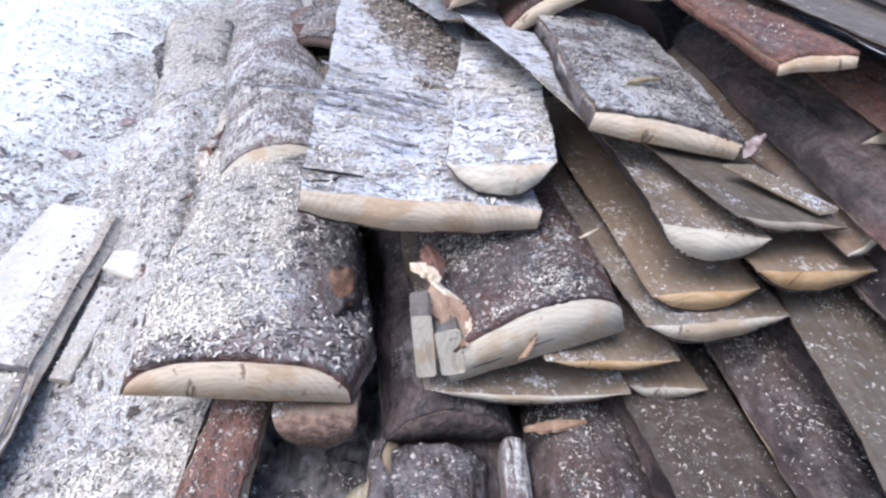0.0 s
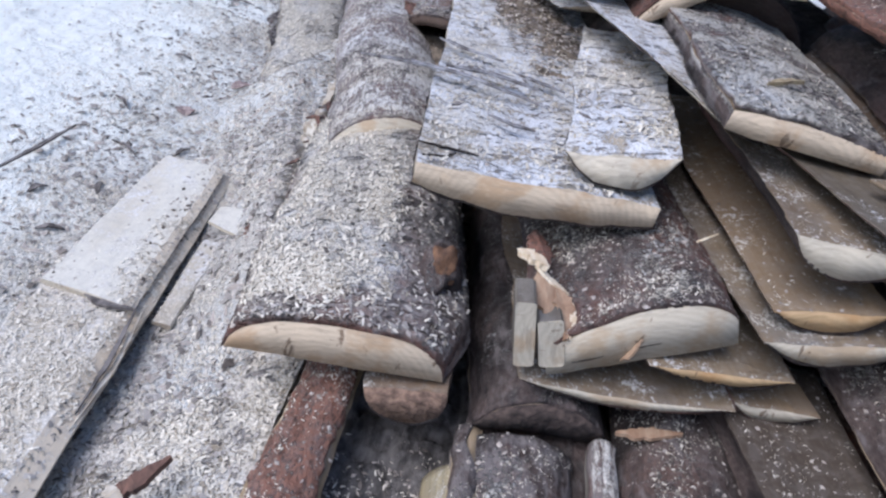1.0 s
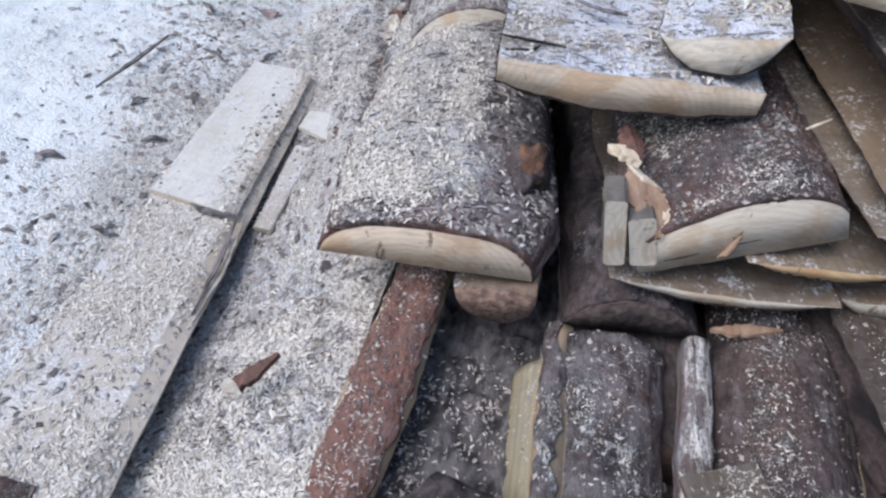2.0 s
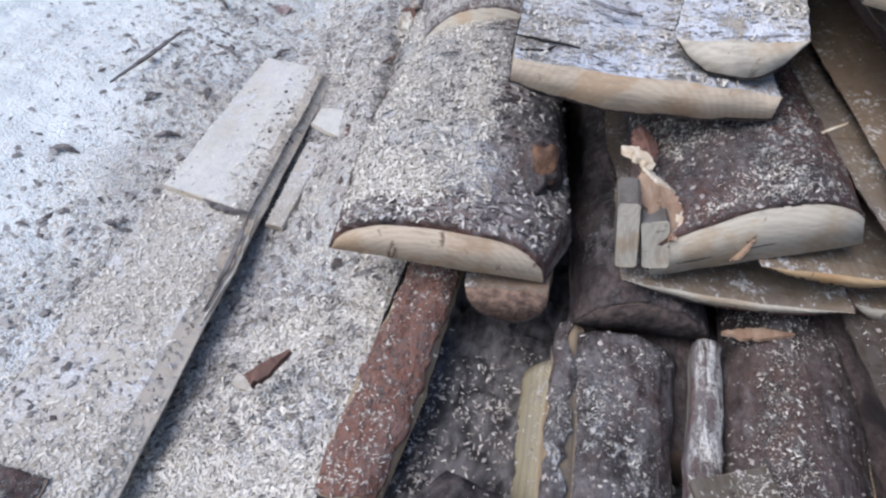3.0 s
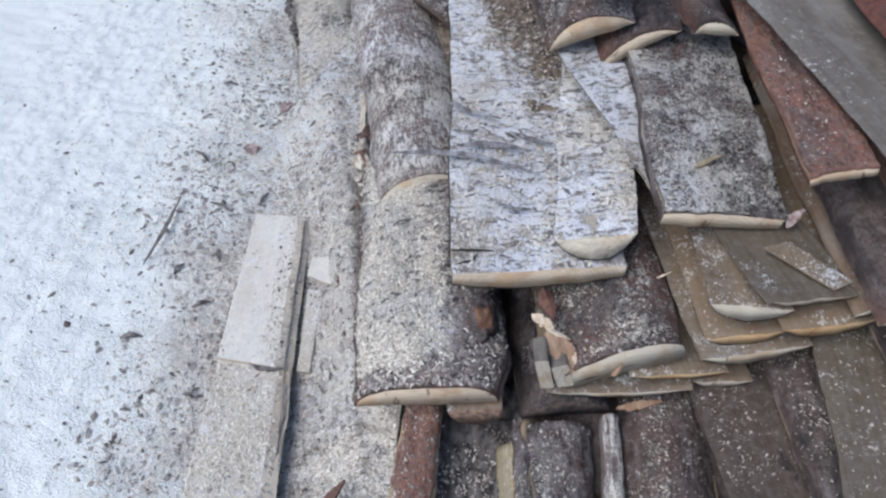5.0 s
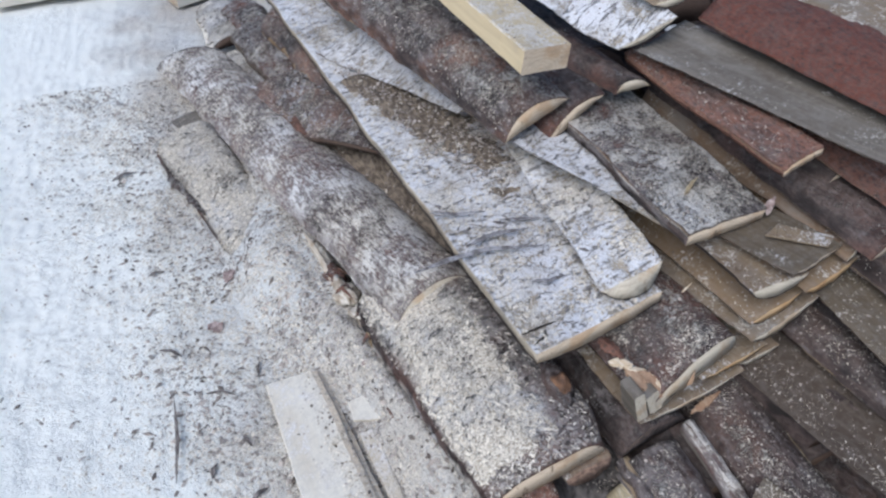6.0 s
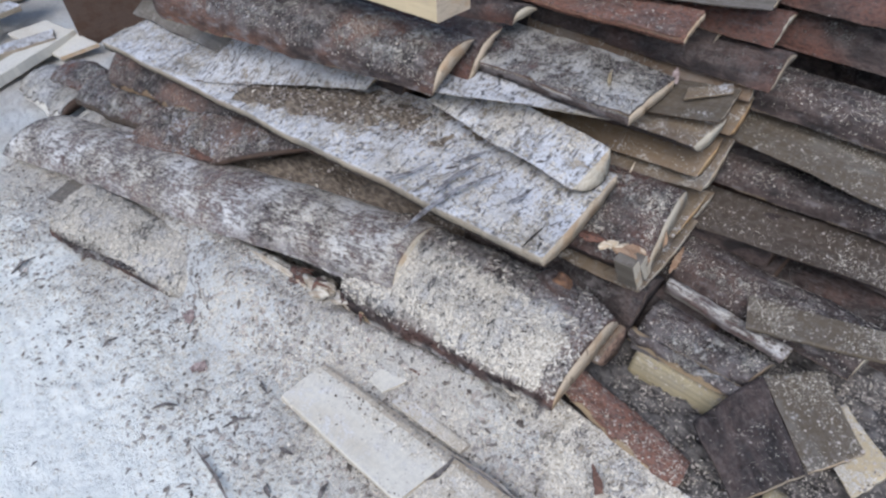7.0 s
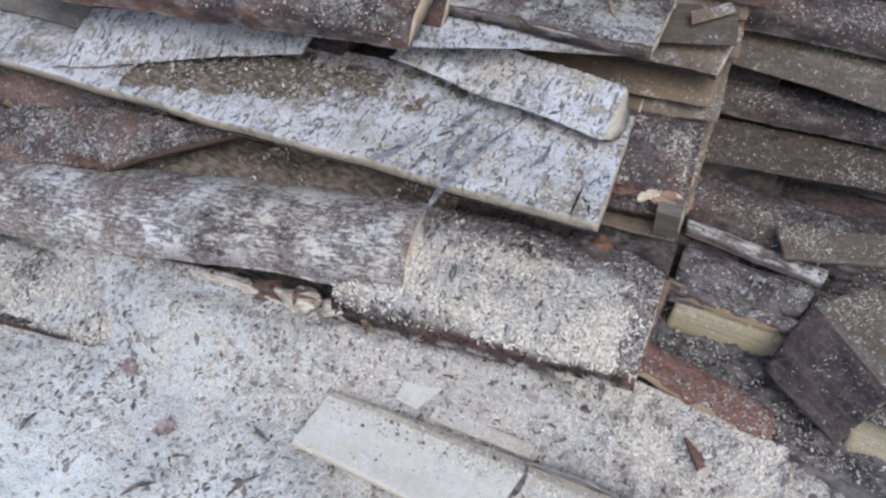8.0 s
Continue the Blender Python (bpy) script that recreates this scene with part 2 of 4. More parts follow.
END = {"fresh": end_material("end_fresh", (0.52, 0.415, 0.30)), "pale": end_material("end_pale", (0.47, 0.41, 0.32)), "gold": end_material("end_gold", (0.44, 0.30, 0.16)),
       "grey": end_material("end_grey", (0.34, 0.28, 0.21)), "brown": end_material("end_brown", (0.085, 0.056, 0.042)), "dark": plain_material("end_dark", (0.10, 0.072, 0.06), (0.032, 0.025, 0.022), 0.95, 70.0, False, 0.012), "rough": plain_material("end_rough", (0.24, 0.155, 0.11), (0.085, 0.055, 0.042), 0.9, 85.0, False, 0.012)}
GROUND = ground_material()
FLAKE = plain_material("sawdust_flake", (0.69, 0.63, 0.53), (0.31, 0.262, 0.20), island=True)
CRUMB = plain_material("bark_crumb", (0.38, 0.33, 0.29), (0.07, 0.055, 0.046), island=True)
KNOT = plain_material("knot_wood", (0.18, 0.095, 0.052), (0.055, 0.034, 0.026), scale=75.0, bump=0.010)
SPLINTER = plain_material("splinter_wood", (0.70, 0.61, 0.47), (0.50, 0.38, 0.25), scale=90.0)
RESIN = plain_material("torn_orange_wood", (0.24, 0.14, 0.085), (0.36, 0.25, 0.165), scale=70.0)
DULL = plain_material("dull_shaving", (0.38, 0.345, 0.31), (0.09, 0.075, 0.065), island=True)
PLATE = plain_material("bark_plate", (0.34, 0.33, 0.33), (0.10, 0.085, 0.08), island=True)
CRACK = plain_material("crack_shadow", (0.03, 0.022, 0.018), (0.015, 0.012, 0.01), 0.95)
DIRT = plain_material("brown_dirt", (0.20, 0.16, 0.12), (0.075, 0.058, 0.045), 0.9, 90.0, False, 0.010)
LITTER = plain_material("bark_litter", (0.165, 0.148, 0.137), (0.04, 0.036, 0.034), 0.9, 55.0, False, 0.012)
DARKBARK = plain_material("dark_torn_bark", (0.20, 0.175, 0.16), (0.068, 0.058, 0.053), 0.85, 70.0, False, 0.004)
REDBARK = plain_material("torn_red_bark", (0.17, 0.09, 0.065), (0.075, 0.045, 0.035), 0.85, 60.0, False, 0.005)
MOSSY = plain_material("rotten_wood", (0.34, 0.28, 0.17), (0.18, 0.13, 0.08), 0.9, 60.0, False, 0.005)
ROT = plain_material("pale_rotten_wood", (0.52, 0.48, 0.41), (0.22, 0.17, 0.12), 0.9, 90.0, False, 0.008)
DUSTBARK = plain_material("dusty_pink_bark", (0.36, 0.29, 0.265), (0.15, 0.098, 0.085), 0.9, 120.0, False, 0.006)
SPLIT = plain_material("pale_split_wood", (0.58, 0.52, 0.43), (0.40, 0.32, 0.23), scale=90.0)
rng0 = random.Random(3)
STRIP = plain_material("frosted_bark_strip", (0.08, 0.068, 0.063), (0.30, 0.29, 0.295), scale=70.0, bump=0.004)


# ---- making things ----
def mesh_of(name, verts, faces, mats, index=None, smooth=True):
    me = bpy.data.meshes.new(name)
    me.from_pydata([tuple(v) for v in verts], [], faces)
    for m in mats:
        me.materials.append(m)
    if index is not None:
        me.polygons.foreach_set("material_index", index)
    me.polygons.foreach_set("use_smooth", [smooth] * len(me.polygons))
    me.update()
    return me


def part(name, me, parent, label=""):
    ob = new(name, me)
    ob.parent = parent
    return tagged(ob, label) if label else ob


DUSTY = []  # surfaces on which loose sawdust lies: (function of u and s, length, width, density)


def frame_of(l, r, bl, br):
    l, r, bl, br = (Vector(p) for p in (l, r, bl, br))
    o = (l + r) / 2
    y = ((bl + br) / 2 - o).normalized()
    x = (r - l) - (r - l).dot(y) * y
    x.normalize()
    z = x.cross(y)
    m = Matrix((x, y, z)).transposed().to_4x4()
    m.translation = o
    return m


def slab(l, r, bl, br, h, label, side="up", bark="dusted", wood="dusted", end="fresh", edge=0.0, back=None,
         name="log_offcut", lean=0.0, thick=0.005, wavy=0.0055, boxy=2.0, loose=0.0, ragged=0.0015, rough=1.0, seed=None, warp=0.0, lumpy=0.0, bare=(2.0, 0.012), flare=0.0, slant=0.0):
    """A slab sawn off a log. l, r and bl, br: the ends of its flat face, near and far. side: where its bark lies.
    h: its thickness at the near end (back: at the far one). lean: shifts the crown to the right. flare: how far the right flank swells out behind the near end. slant: how far the near cut leans back at the flat face."""
    m = frame_of(l, r, bl, br)
    inv = m.inverted()
    L, R, BL, BR = (inv @ Vector(p) for p in (l, r, bl, br))
    sgn = 1.0 if side == "up" else -1.0
    back = h if back is None else back
    if side == "down":
        thick = min(thick, 0.002)
    sd = (seed if seed is not None else len(bpy.data.meshes) * 0.37) * 7.3
    length = (BL - L).length
    ns = max(10, int(min(length, 0.9) / 0.011 + max(0, length - 0.9) / 0.03))
    nu = 26
    svals = []
    for j in range(ns + 1):
        q = j / ns
        svals.append(q * (0.55 + 0.45 * q) if length > 0.9 else q)
    width = (R - L).length

    def chord(u, s):
        a = L.lerp(R, u)
        b = BL.lerp(BR, u)
        p = a.lerp(b, s)
        d = s * length
        side_n = noise.noise((sd, d * 5, 0)) if u < 0.5 else noise.noise((sd + 9, d * 5, 4))
        fine_n = noise.noise((sd + (0 if u < .5 else 5), d * 40, 2))
        p.x += (wavy * 2 * side_n + wavy * 0.5 * fine_n) * (2 * u - 1)
        if flare and u > 0.5:
            p.x += flare * (2 * u - 1) ** 2 * min(1.0, d / 0.09) * min(1.0, max(0.0, (0.55 - d) / 0.3))
        p.y += 0.003 * noise.noise((sd, u * 6, 8)) * (1 - s)
        p.z += 0.6 * wavy * noise.noise((sd + 3, d * 3, u * 2)) + warp * (2 * u - 1) ** 2
        if slant:
            p.y += slant * max(0.0, 1 - d / 0.12)
        if lumpy and 0 < u < 1:
            q = Vector((p.x * 16, d * 16, sd))
            p.z += lumpy * (noise.noise(q) + 0.7 * noise.noise(q * 2.7)) * min(1, 8 * u, 8 * (1 - u))
        return p

    def crown(u, s):
        w = min(1.0, max(-1.0, 2 * u - 1))
        w = w - lean * (1 - w * w)
        hh = h + (back - h) * s
        rr = (0.25 + (hh / width) ** 2) / (2 * hh / width)
        x = w * 0.5
        full = (math.sqrt(max(rr * rr - x * x, 0)) - (rr - hh / width)) / (hh / width) if hh / width < 0.5 else math.sqrt(max(0, 1 - w * w))
        return edge + (hh - edge) * max(0.0, full) if boxy == 2.0 else edge + (hh - edge) * max(0.0, 1 - abs(w) ** boxy) ** (1 / boxy)

    def lag(u, s):
        return slant * max(0.0, 1 - s * length / 0.12) * min(1.0, crown(u, s) / h) if slant else 0.0

    def inner(u, s):
        p = chord(u, s)
        p.y -= lag(u, s)
        return p + Vector((0, 0, sgn * max(0.0015, crown(u, s) - thick)))

    def outer(u, s):
        p = chord(u, s)
        p.y -= lag(u, s)
        d = s * length
        q = Vector((u * width * 16, d * 7, sd))
        rel = noise.noise(q) * 0.0034 + noise.noise(q * 2.7) * 0.0024 + abs(noise.noise(q * 6.0)) * 0.0026
        return p + Vector((0, 0, sgn * (crown(u, s) + 0.0006 + rough * rel)))

    root = tagged(new(name), label, "slab wood", "slabs of the pile", "thing")
    root.matrix_world = m
    # the wood: flat face, inner arc, two cut ends, two edges
    us = [0.5 - 0.5 * math.cos(math.pi * i / nu) for i in range(nu + 1)]
    V, F, I = [], [], []
    for s in svals:
        V += [chord(u, s) for u in us]
    base = len(V)
    for s in svals:
        V += [inner(u, s) for u in us]
    row = nu + 1

    def quad(a, b, c, d, mi):
        F.append((a, b, c, d) if sgn > 0 else (d, c, b, a))
        I.append(mi)

    for j in range(ns):
        for i in range(nu):
            a = j * row + i
            quad(a, a + row, a + row + 1, a + 1, 0)
            quad(base + a, base + a + 1, base + a + row + 1, base + a + row, 0)
        a, b = j * row, j * row + nu
        flank = 2 if side == "up" else 0
        quad(a, base + a, base + a + row, a + row, flank)
        quad(b, b + row, base + b + row, base + b, flank)
    for i in range(nu):
        quad(i, i + 1, base + i + 1, base + i, 1)
        k = ns * row + i
        quad(k, base + k, base + k + 1, k + 1, 1)
    part("sawn_wood", mesh_of("sawn_wood", V, F, [WOOD[wood], END[end], BARK[bark] if bark in BARK else WOOD[bark]], I), root)
    # the bark: a shell with ragged edges
    V, F = [], []
    for j, s in enumerate(svals):
        d = s * length
        lo = -0.012 + ragged / width * (1 + noise.noise((sd, d * 18, 1)) * 1.6 + noise.noise((sd, d * 60, 1)))
        hi = 1.012 - ragged / width * (1 + noise.noise((sd, d * 18, 7)) * 1.6 + noise.noise((sd, d * 60, 7)))
        lo, hi = max(-0.02, lo), min(1.02, hi)
        s2 = s + (0.004 * noise.noise((sd, 3, j)) if 0 < j < ns else 0)
        V += [outer(lo + (hi - lo) * u, s2) for u in us]
    base = len(V)
    for j, s in enumerate(svals):
        for i, u in enumerate(us):
            p = V[j * row + i]
            V.append(p - Vector((0, 0, sgn * min(thick + 0.001, 0.8 * max(0.001, sgn * (p.z - chord(u, s).z))))))
    for j in range(ns):
        for i in range(nu):
            a = j * row + i
            F.append((a, a + 1, a + row + 1, a + row) if sgn > 0 else (a, a + row, a + row + 1, a + 1))
        for a, b in ((j * row, (j + 1) * row), ((j + 1) * row + nu, j * row + nu)):
            F.append((base + a, a, b, base + b) if sgn > 0 else (base + b, b, a, base + a))
    for i in range(nu):
        F.append((base + i, base + i + 1, i + 1, i) if sgn > 0 else (i, i + 1, base + i + 1, base + i))
        k = ns * row + i
        F.append((k, k + 1, base + k + 1, base + k) if sgn > 0 else (base + k, base + k + 1, k + 1, k))
    part("bark", mesh_of("bark", V, F, [BARK[bark] if bark in BARK else WOOD[bark]]), root)
    if loose:
        top = outer if side == "up" else chord
        DUSTY.append((lambda u, s: m @ top(u, s), length, width, loose, bare))
    return root


def board(l, r, bl, br, h, label, wood="dusted", end="fresh", name="sawn_board", loose=0.0, seed=0.0, worn=0.002, category="board", wane=0.0, strip=0.0):
    """A sawn board or beam; l, r, bl, br are the corners of its top face. wane: width of the slope along its right edge. strip: sawdust along that edge."""
    m = frame_of(l, r, bl, br)
    inv = m.inverted()
    c = [inv @ Vector(p) for p in (l, r, bl, br)]
    length, width = (c[2] - c[0]).length, (c[1] - c[0]).length
    ns, sd = max(4, int(length / 0.02)), seed * 3.1 + len(bpy.data.meshes)
    b = min(0.003, h * 0.3)
    # outline of the section, clockwise from the top left, with worn corners
    sec = [(0, -b), (b / width, 0), (0.25, 0), (0.5, 0), (0.75, 0), (1 - b / width, 0), (1, -b), (1, b - h), (1 - b / width, -h), (0.5, -h), (b / width, -h), (0, b - h)]
    if wane:
        sec[4:7] = [(0.6, 0), (1 - wane / width, 0), (1, -0.7 * h)]
    k = len(sec)

    def at(u, s, z):
        p = c[0].lerp(c[1], u).lerp(c[2].lerp(c[3], u), s)
        d = s * length
        p.x += worn * (noise.noise((sd, d * 9, u * 3)) + 0.5 * noise.noise((sd, d * 45, u * 3 + z * 40)))
        p.z += z + worn * 0.6 * noise.noise((sd + 4, d * 8, u * 4))
        p.y += worn * noise.noise((sd, u * 5, z * 60 + 3)) * (1 if s in (0, 1) else 0)
        return p

    def drop(u):
        return -0.7 * h * max(0.0, 1 - (1 - u) * width / wane) if wane else 0.0

    V = [at(u, j / ns, z) for j in range(ns + 1) for u, z in sec]
    F, I = [], []
    for j in range(ns):
        for i in range(k):
            a, a2 = j * k + i, j * k + (i + 1) % k
            F.append((a, a2, a2 + k, a + k))
            I.append(0)
    F += [tuple(reversed(range(k))), tuple(range(ns * k, ns * k + k))]
    I += [1, 1]
    if wane:
        I = [2 if q % k == 5 and q < ns * k else v for q, v in enumerate(I)]
    ob = tagged(new(name, mesh_of(name, V, F, [WOOD[wood], END[end], WOOD["wane"]], I, False)), label, category)
    ob.matrix_world = m
    if loose:
        DUSTY.append((lambda u, s: m @ at(u, s, drop(u)), length, width, loose, (2.0, 0.0)))
    if strip:
        DUSTY.append((lambda u, s: m @ at(0.97 - 0.38 * u * u, s, drop(0.97 - 0.38 * u * u)), length, width * 0.38, strip, (2.0, 0.0)))
    return ob


def sliver(points, width, thick, name, label, mat, category="wood chip", parent=None, curl=0.0):
    """A torn flat strip of bark or wood along a few points, ragged at its edges and pointed at its ends."""
    pts = [Vector(p) for p in points]
    V, F = [], []
    n = 22
    o = pts[0].copy()
    sd = o.x * 31 + o.y * 17
    for j in range(n + 1):
        q = j / n * (len(pts) - 1)
        i = min(int(q), len(pts) - 2)
        p = pts[i].lerp(pts[i + 1], q - i)
        d = (pts[i + 1] - pts[i]).normalized()
        x = d.cross(Vector((0, 0, 1))).normalized()
        z = x.cross(d)
        taper = min(1.0, 0.12 + 3.2 * j / n, 0.12 + 2.2 * (n - j) / n)
        lw = width * 0.5 * taper * (1 + 0.55 * noise.noise((j * 0.45, sd, 0)) + 0.35 * noise.noise((j * 1.7, sd, 3)))
        rw = width * 0.5 * taper * (1 + 0.55 * noise.noise((j * 0.45, sd, 6)) + 0.35 * noise.noise((j * 1.7, sd, 9)))
        mid = p + z * width * 0.06 * noise.noise((j * 0.6, sd, 12))
        a, b = mid - x * lw + z * curl * lw, mid + x * rw + z * curl * rw
        V += [a, mid, b, b - z * thick, mid - z * thick, a - z * thick]
    for j in range(n):
        for i in range(6):
            a, b = j * 6 + i, j * 6 + (i + 1) % 6
            F.append((a, b, b + 6, a + 6))
    F += [(5, 4, 3, 2, 1, 0), tuple(range(n * 6, n * 6 + 6))]
    if parent:
        inv = parent.matrix_world.inverted()
        return part(name, mesh_of(name, [inv @ v for v in V], F, [mat], None, False), parent, label)
    ob = new(name, mesh_of(name, [v - o for v in V], F, [mat], None, False))
    ob.location = o
    return tagged(ob, label, category)


def lump(name, at, size, mat, parent=None, label="", category="", turn=0.0, seed=1.0, rough=0.3):
    """A small uneven piece: a knot, a crumb of bark, a chip."""
    bm = bmesh.new()
    bmesh.ops.create_icosphere(bm, subdivisions=3, radius=1)
    for v in bm.verts:
        v.co *= 1 + rough * noise.noise(v.co * 1.4 + Vector((seed, 0, 0))) + 0.4 * rough * noise.noise(v.co * 4 + Vector((0, seed, 0)))
        v.co = Vector(size) * v.co
    me = bpy.data.meshes.new(name)
    bm.to_mesh(me)
    bm.free()
    me.materials.append(mat)
    me.polygons.foreach_set("use_smooth", [True] * len(me.polygons))
    ob = new(name, me)
    ob.matrix_world = pose(*at, 0, 0, turn)
    if parent:
        ob.parent = parent
        ob.matrix_parent_inverse = parent.matrix_world.inverted()
    return tagged(ob, label, category)


# ---- ground ----
def rise(x, y):
    """Height of the sawdust over the yard: heaped up along the foot of the pile."""
    foot = -0.30 - 0.262 * (max(y, 0.4) - 0.7)          # the pile's side, running away from the near end
    d = min(1.0, max(0.0, (x - foot + 0.21 + 0.06 * max(0.0, min(1.0, y - 1.0)) - 0.13 * max(0.0, min(1.0, (y - 1.65) / 0.3))) / 0.22))
    heap = (0.075 + 0.05 * min(1.0, max(0.0, (y - 1.2) / 0.25))) * d * d * (3 - 2 * d) * min(1.0, max(0.15, (y - 0.2) / 0.7))
    front = min(1.0, max(0.0, (x + 0.24) / 0.08)) * min(1.0, max(0.0, (0.9 - y) / 0.1))
    heap = heap * (1 - front) + 0.006 * front
    heap *= 1 - min(1.0, max(0.0, (x - foot - 0.06) / 0.08))
    heap *= 1 - min(1.0, max(0.0, (y - 1.9) / 0.7))
    heap += (0.052 - 0.02 * min(1.0, max(0.0, (y - 1.05) / 0.2))) * math.exp(-((x - foot + 0.012) / 0.045) ** 2) * min(1.0, max(0.0, (y - 0.78) / 0.1)) * min(1.0, max(0.0, (1.36 - y) / 0.1))
    heap *= 1 + 0.25 * noise.noise((x * 3.1, y * 3.1, 9))
    z = heap + 0.010 * noise.noise((x * 2.3, y * 2.3, 1)) + 0.005 * noise.noise((x * 8, y * 8, 3)) + 0.005 * noise.noise((x * 20, y * 20, 5)) + 0.0035 * noise.noise((x * 48, y * 48, 5))
    return z - 0.012


def ground():
    def line(end, fine0, fine1, step):
        mid = [fine0 + i * step for i in range(int((fine1 - fine0) / step) + 1)]
        out, v, d = [], 0.0, step
        while v < end:
            d *= 1.16
            v += d
            out.append(v)
        return [fine0 - v for v in reversed(out)] + mid + [mid[-1] + v for v in out]

    xs, ys = line(300, -1.5, 0.3, 0.009), line(300, 0.15, 3.0, 0.010)
    V = []
    for y in ys:
        for x in xs:
            near = max(0.0, 1 - (max(0, abs(x) - 4) + max(0, abs(y) - 6)) / 6)
            V.append((x, y, (rise(x, y) + 0.012) * near - 0.012))
    w = len(xs)
    F = [(j * w + i, j * w + i + 1, j * w + w + i + 1, j * w + w + i) for j in range(len(ys) - 1) for i in range(w - 1)]
    ob = new("ground", mesh_of("ground", V, F, [GROUND]))
    tagged(ob, "trodden yard covered with pale sawdust and snow", "ground", "", "structure")


ground()

# ---- the pile, from the yard's side ----
first = slab((-.312, .677, .160), (-.050, .723, .178), (-.44, 1.30, .085), (-.165, 1.30, .185), .066, "thick half-round slab with brown bark under heavy sawdust, one knot",
             bark="slid", wood="bare", end="fresh", back=.118, lean=.10, boxy=2.5, bare=(.66, .040), loose=2.2, thick=.009, flare=.030)
lump("knot_collar", (-.104, .866, .236), (.032, .056, .032), BARK["mid"], first, "red-brown bark swelling round the knot", seed=8, rough=.45)
lump("knot", (-.098, .848, .256), (.020, .024, .024), KNOT, first, "orange-brown cut knot", seed=3, rough=.5)
slab((-.368, 1.156, .190), (-.13, 1.215, .210), (-.93, 3.08, .0), (-.62, 3.02, .05), .082, "long grey-brown bark slab dusted white beside the yard",
     bark="grey", end="pale", back=.06, loose=.58, rough=.3)
wide = slab((-.168, .841, .388), (.134, .903, .406), (-.44, 2.86, .36), (-.10, 2.90, .38), .048, "wide slab, sawn face up, white with sawdust and bark strips",
     "down", bark="bare", wood="heavy", end="fresh", edge=.030, loose=1.0, lumpy=.005)
slab((.002, .892, .430), (.139, .905, .464), (-.012, 1.42, .462), (.13, 1.42, .49), .034, "narrow slab with sawdusted sawn face lying on a wider slab",
     "down", bark="bare", wood="heavy", end="pale", loose=.8, lumpy=.005, slant=.026, bare=(2.0, .03))
split = slab((.066, .745, .228), (.254, .787, .330), (-.063, 1.30, .235), (.15, 1.34, .31), .078, "cracked half-round slab with reddish bark and torn splinters",
             bark="mid", wood="bare", end="pale", lean=.28, edge=.040, loose=.5)
sliver([(.134, .7615, .270), (.140, .763, .288), (.146, .7645, .308)], .016, .003, "stain", "orange-brown streak in the cut end", RESIN, parent=split)
sliver([(.064, .744, .244), (.10, .753, .262), (.135, .761, .287), (.17, .768, .308)], .0014, .001, "crack", "curved dark crack in the cut end", CRACK, parent=split)
board((.020, .735, .230), (-.006, .735, .318), (.012, .782, .232), (-.012, .782, .316), .024, "narrow pale grey block split off a cracked slab", wood="grey", end="pale", name="wood_block", category="wood block", worn=.0025)
board((.049, .739, .238), (.026, .739, .300), (.042, .772, .240), (.020, .772, .300), .030, "split wedge of pale wood beside a dark crack", wood="grey", end="pale", name="wood_wedge", category="wood block", worn=.0025)
sliver([(-.018, .822, .333), (-.006, .814, .339), (.008, .806, .340), (.022, .798, .338)], .016, .009, "splinter", "thick white torn splinter", SPLINTER, parent=split)
sliver([(.008, .800, .333), (.030, .798, .322), (.056, .796, .312)], .008, .004, "splinter", "thin tan splinter stick", SPLINTER, parent=split)
sliver([(.014, .806, .326), (.030, .775, .314), (.044, .744, .298)], .026, .008, "torn_wood", "orange torn wood", RESIN, parent=split, curl=-.15)
sliver([(.040, .796, .316), (.054, .770, .308), (.064, .740, .290)], .022, .008, "torn_wood", "frayed orange-brown wood", RESIN, parent=split, curl=.15)
sliver([(.062, .784, .310), (.066, .762, .304), (.068, .742, .288)], .008, .004, "torn_fibre", "pale frayed wood fibres", SPLINTER, parent=split)
sliver([(.000, .900, .322), (.012, .865, .322), (.026, .830, .318)], .030, .003, "bare_bark", "bare red-brown patch of inner bark", BARK["rosy"], parent=split, curl=-.3)
slab((.036, .742, .203), (.292, .772, .240), (-.06, 1.25, .19), (.2, 1.28, .24), .016, "thin curved slab with a pale cut edge under the cracked slab", "down", bark="bare", wood="dusted", end="pale", warp=.008)
slab((.168, .757, .280), (.340, .782, .310), (.06, 1.2, .27), (.24, 1.22, .30), .018, "thin slab with an orange cut end", "down", bark="bare", wood="dusted", end="gold")
slab((.290, .79, .245), (.400, .803, .256), (.19, 1.2, .25), (.3, 1.22, .26), .022, "thin tan slab end below the others", "down", bark="bare", wood="tan", end="pale")
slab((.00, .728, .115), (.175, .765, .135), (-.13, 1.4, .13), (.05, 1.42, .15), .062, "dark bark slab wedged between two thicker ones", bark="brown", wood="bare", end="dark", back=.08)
slab((.262, .785, .385), (.392, .806, .419), (.145, 1.40, .39), (.28, 1.42, .42), .030, "smooth tan slab with a golden rounded cut end", "down", bark="bare", wood="tan", end="gold", loose=.12)
slab((.265, .764, .356), (.443, .804, .392), (.11, 1.38, .35), (.30, 1.40, .38), .032, "tan slab with dusty sawn face under another one", "down", bark="bare", wood="dusted", end="pale", loose=.2)
slab((.240, .79, .478), (.369, .794, .490), (.165, 1.25, .487), (.30, 1.25, .495), .042, "thin hollow slab with a pale curved rim", "down", bark="bare", wood="dusted", end="pale", thick=.004, loose=.2)
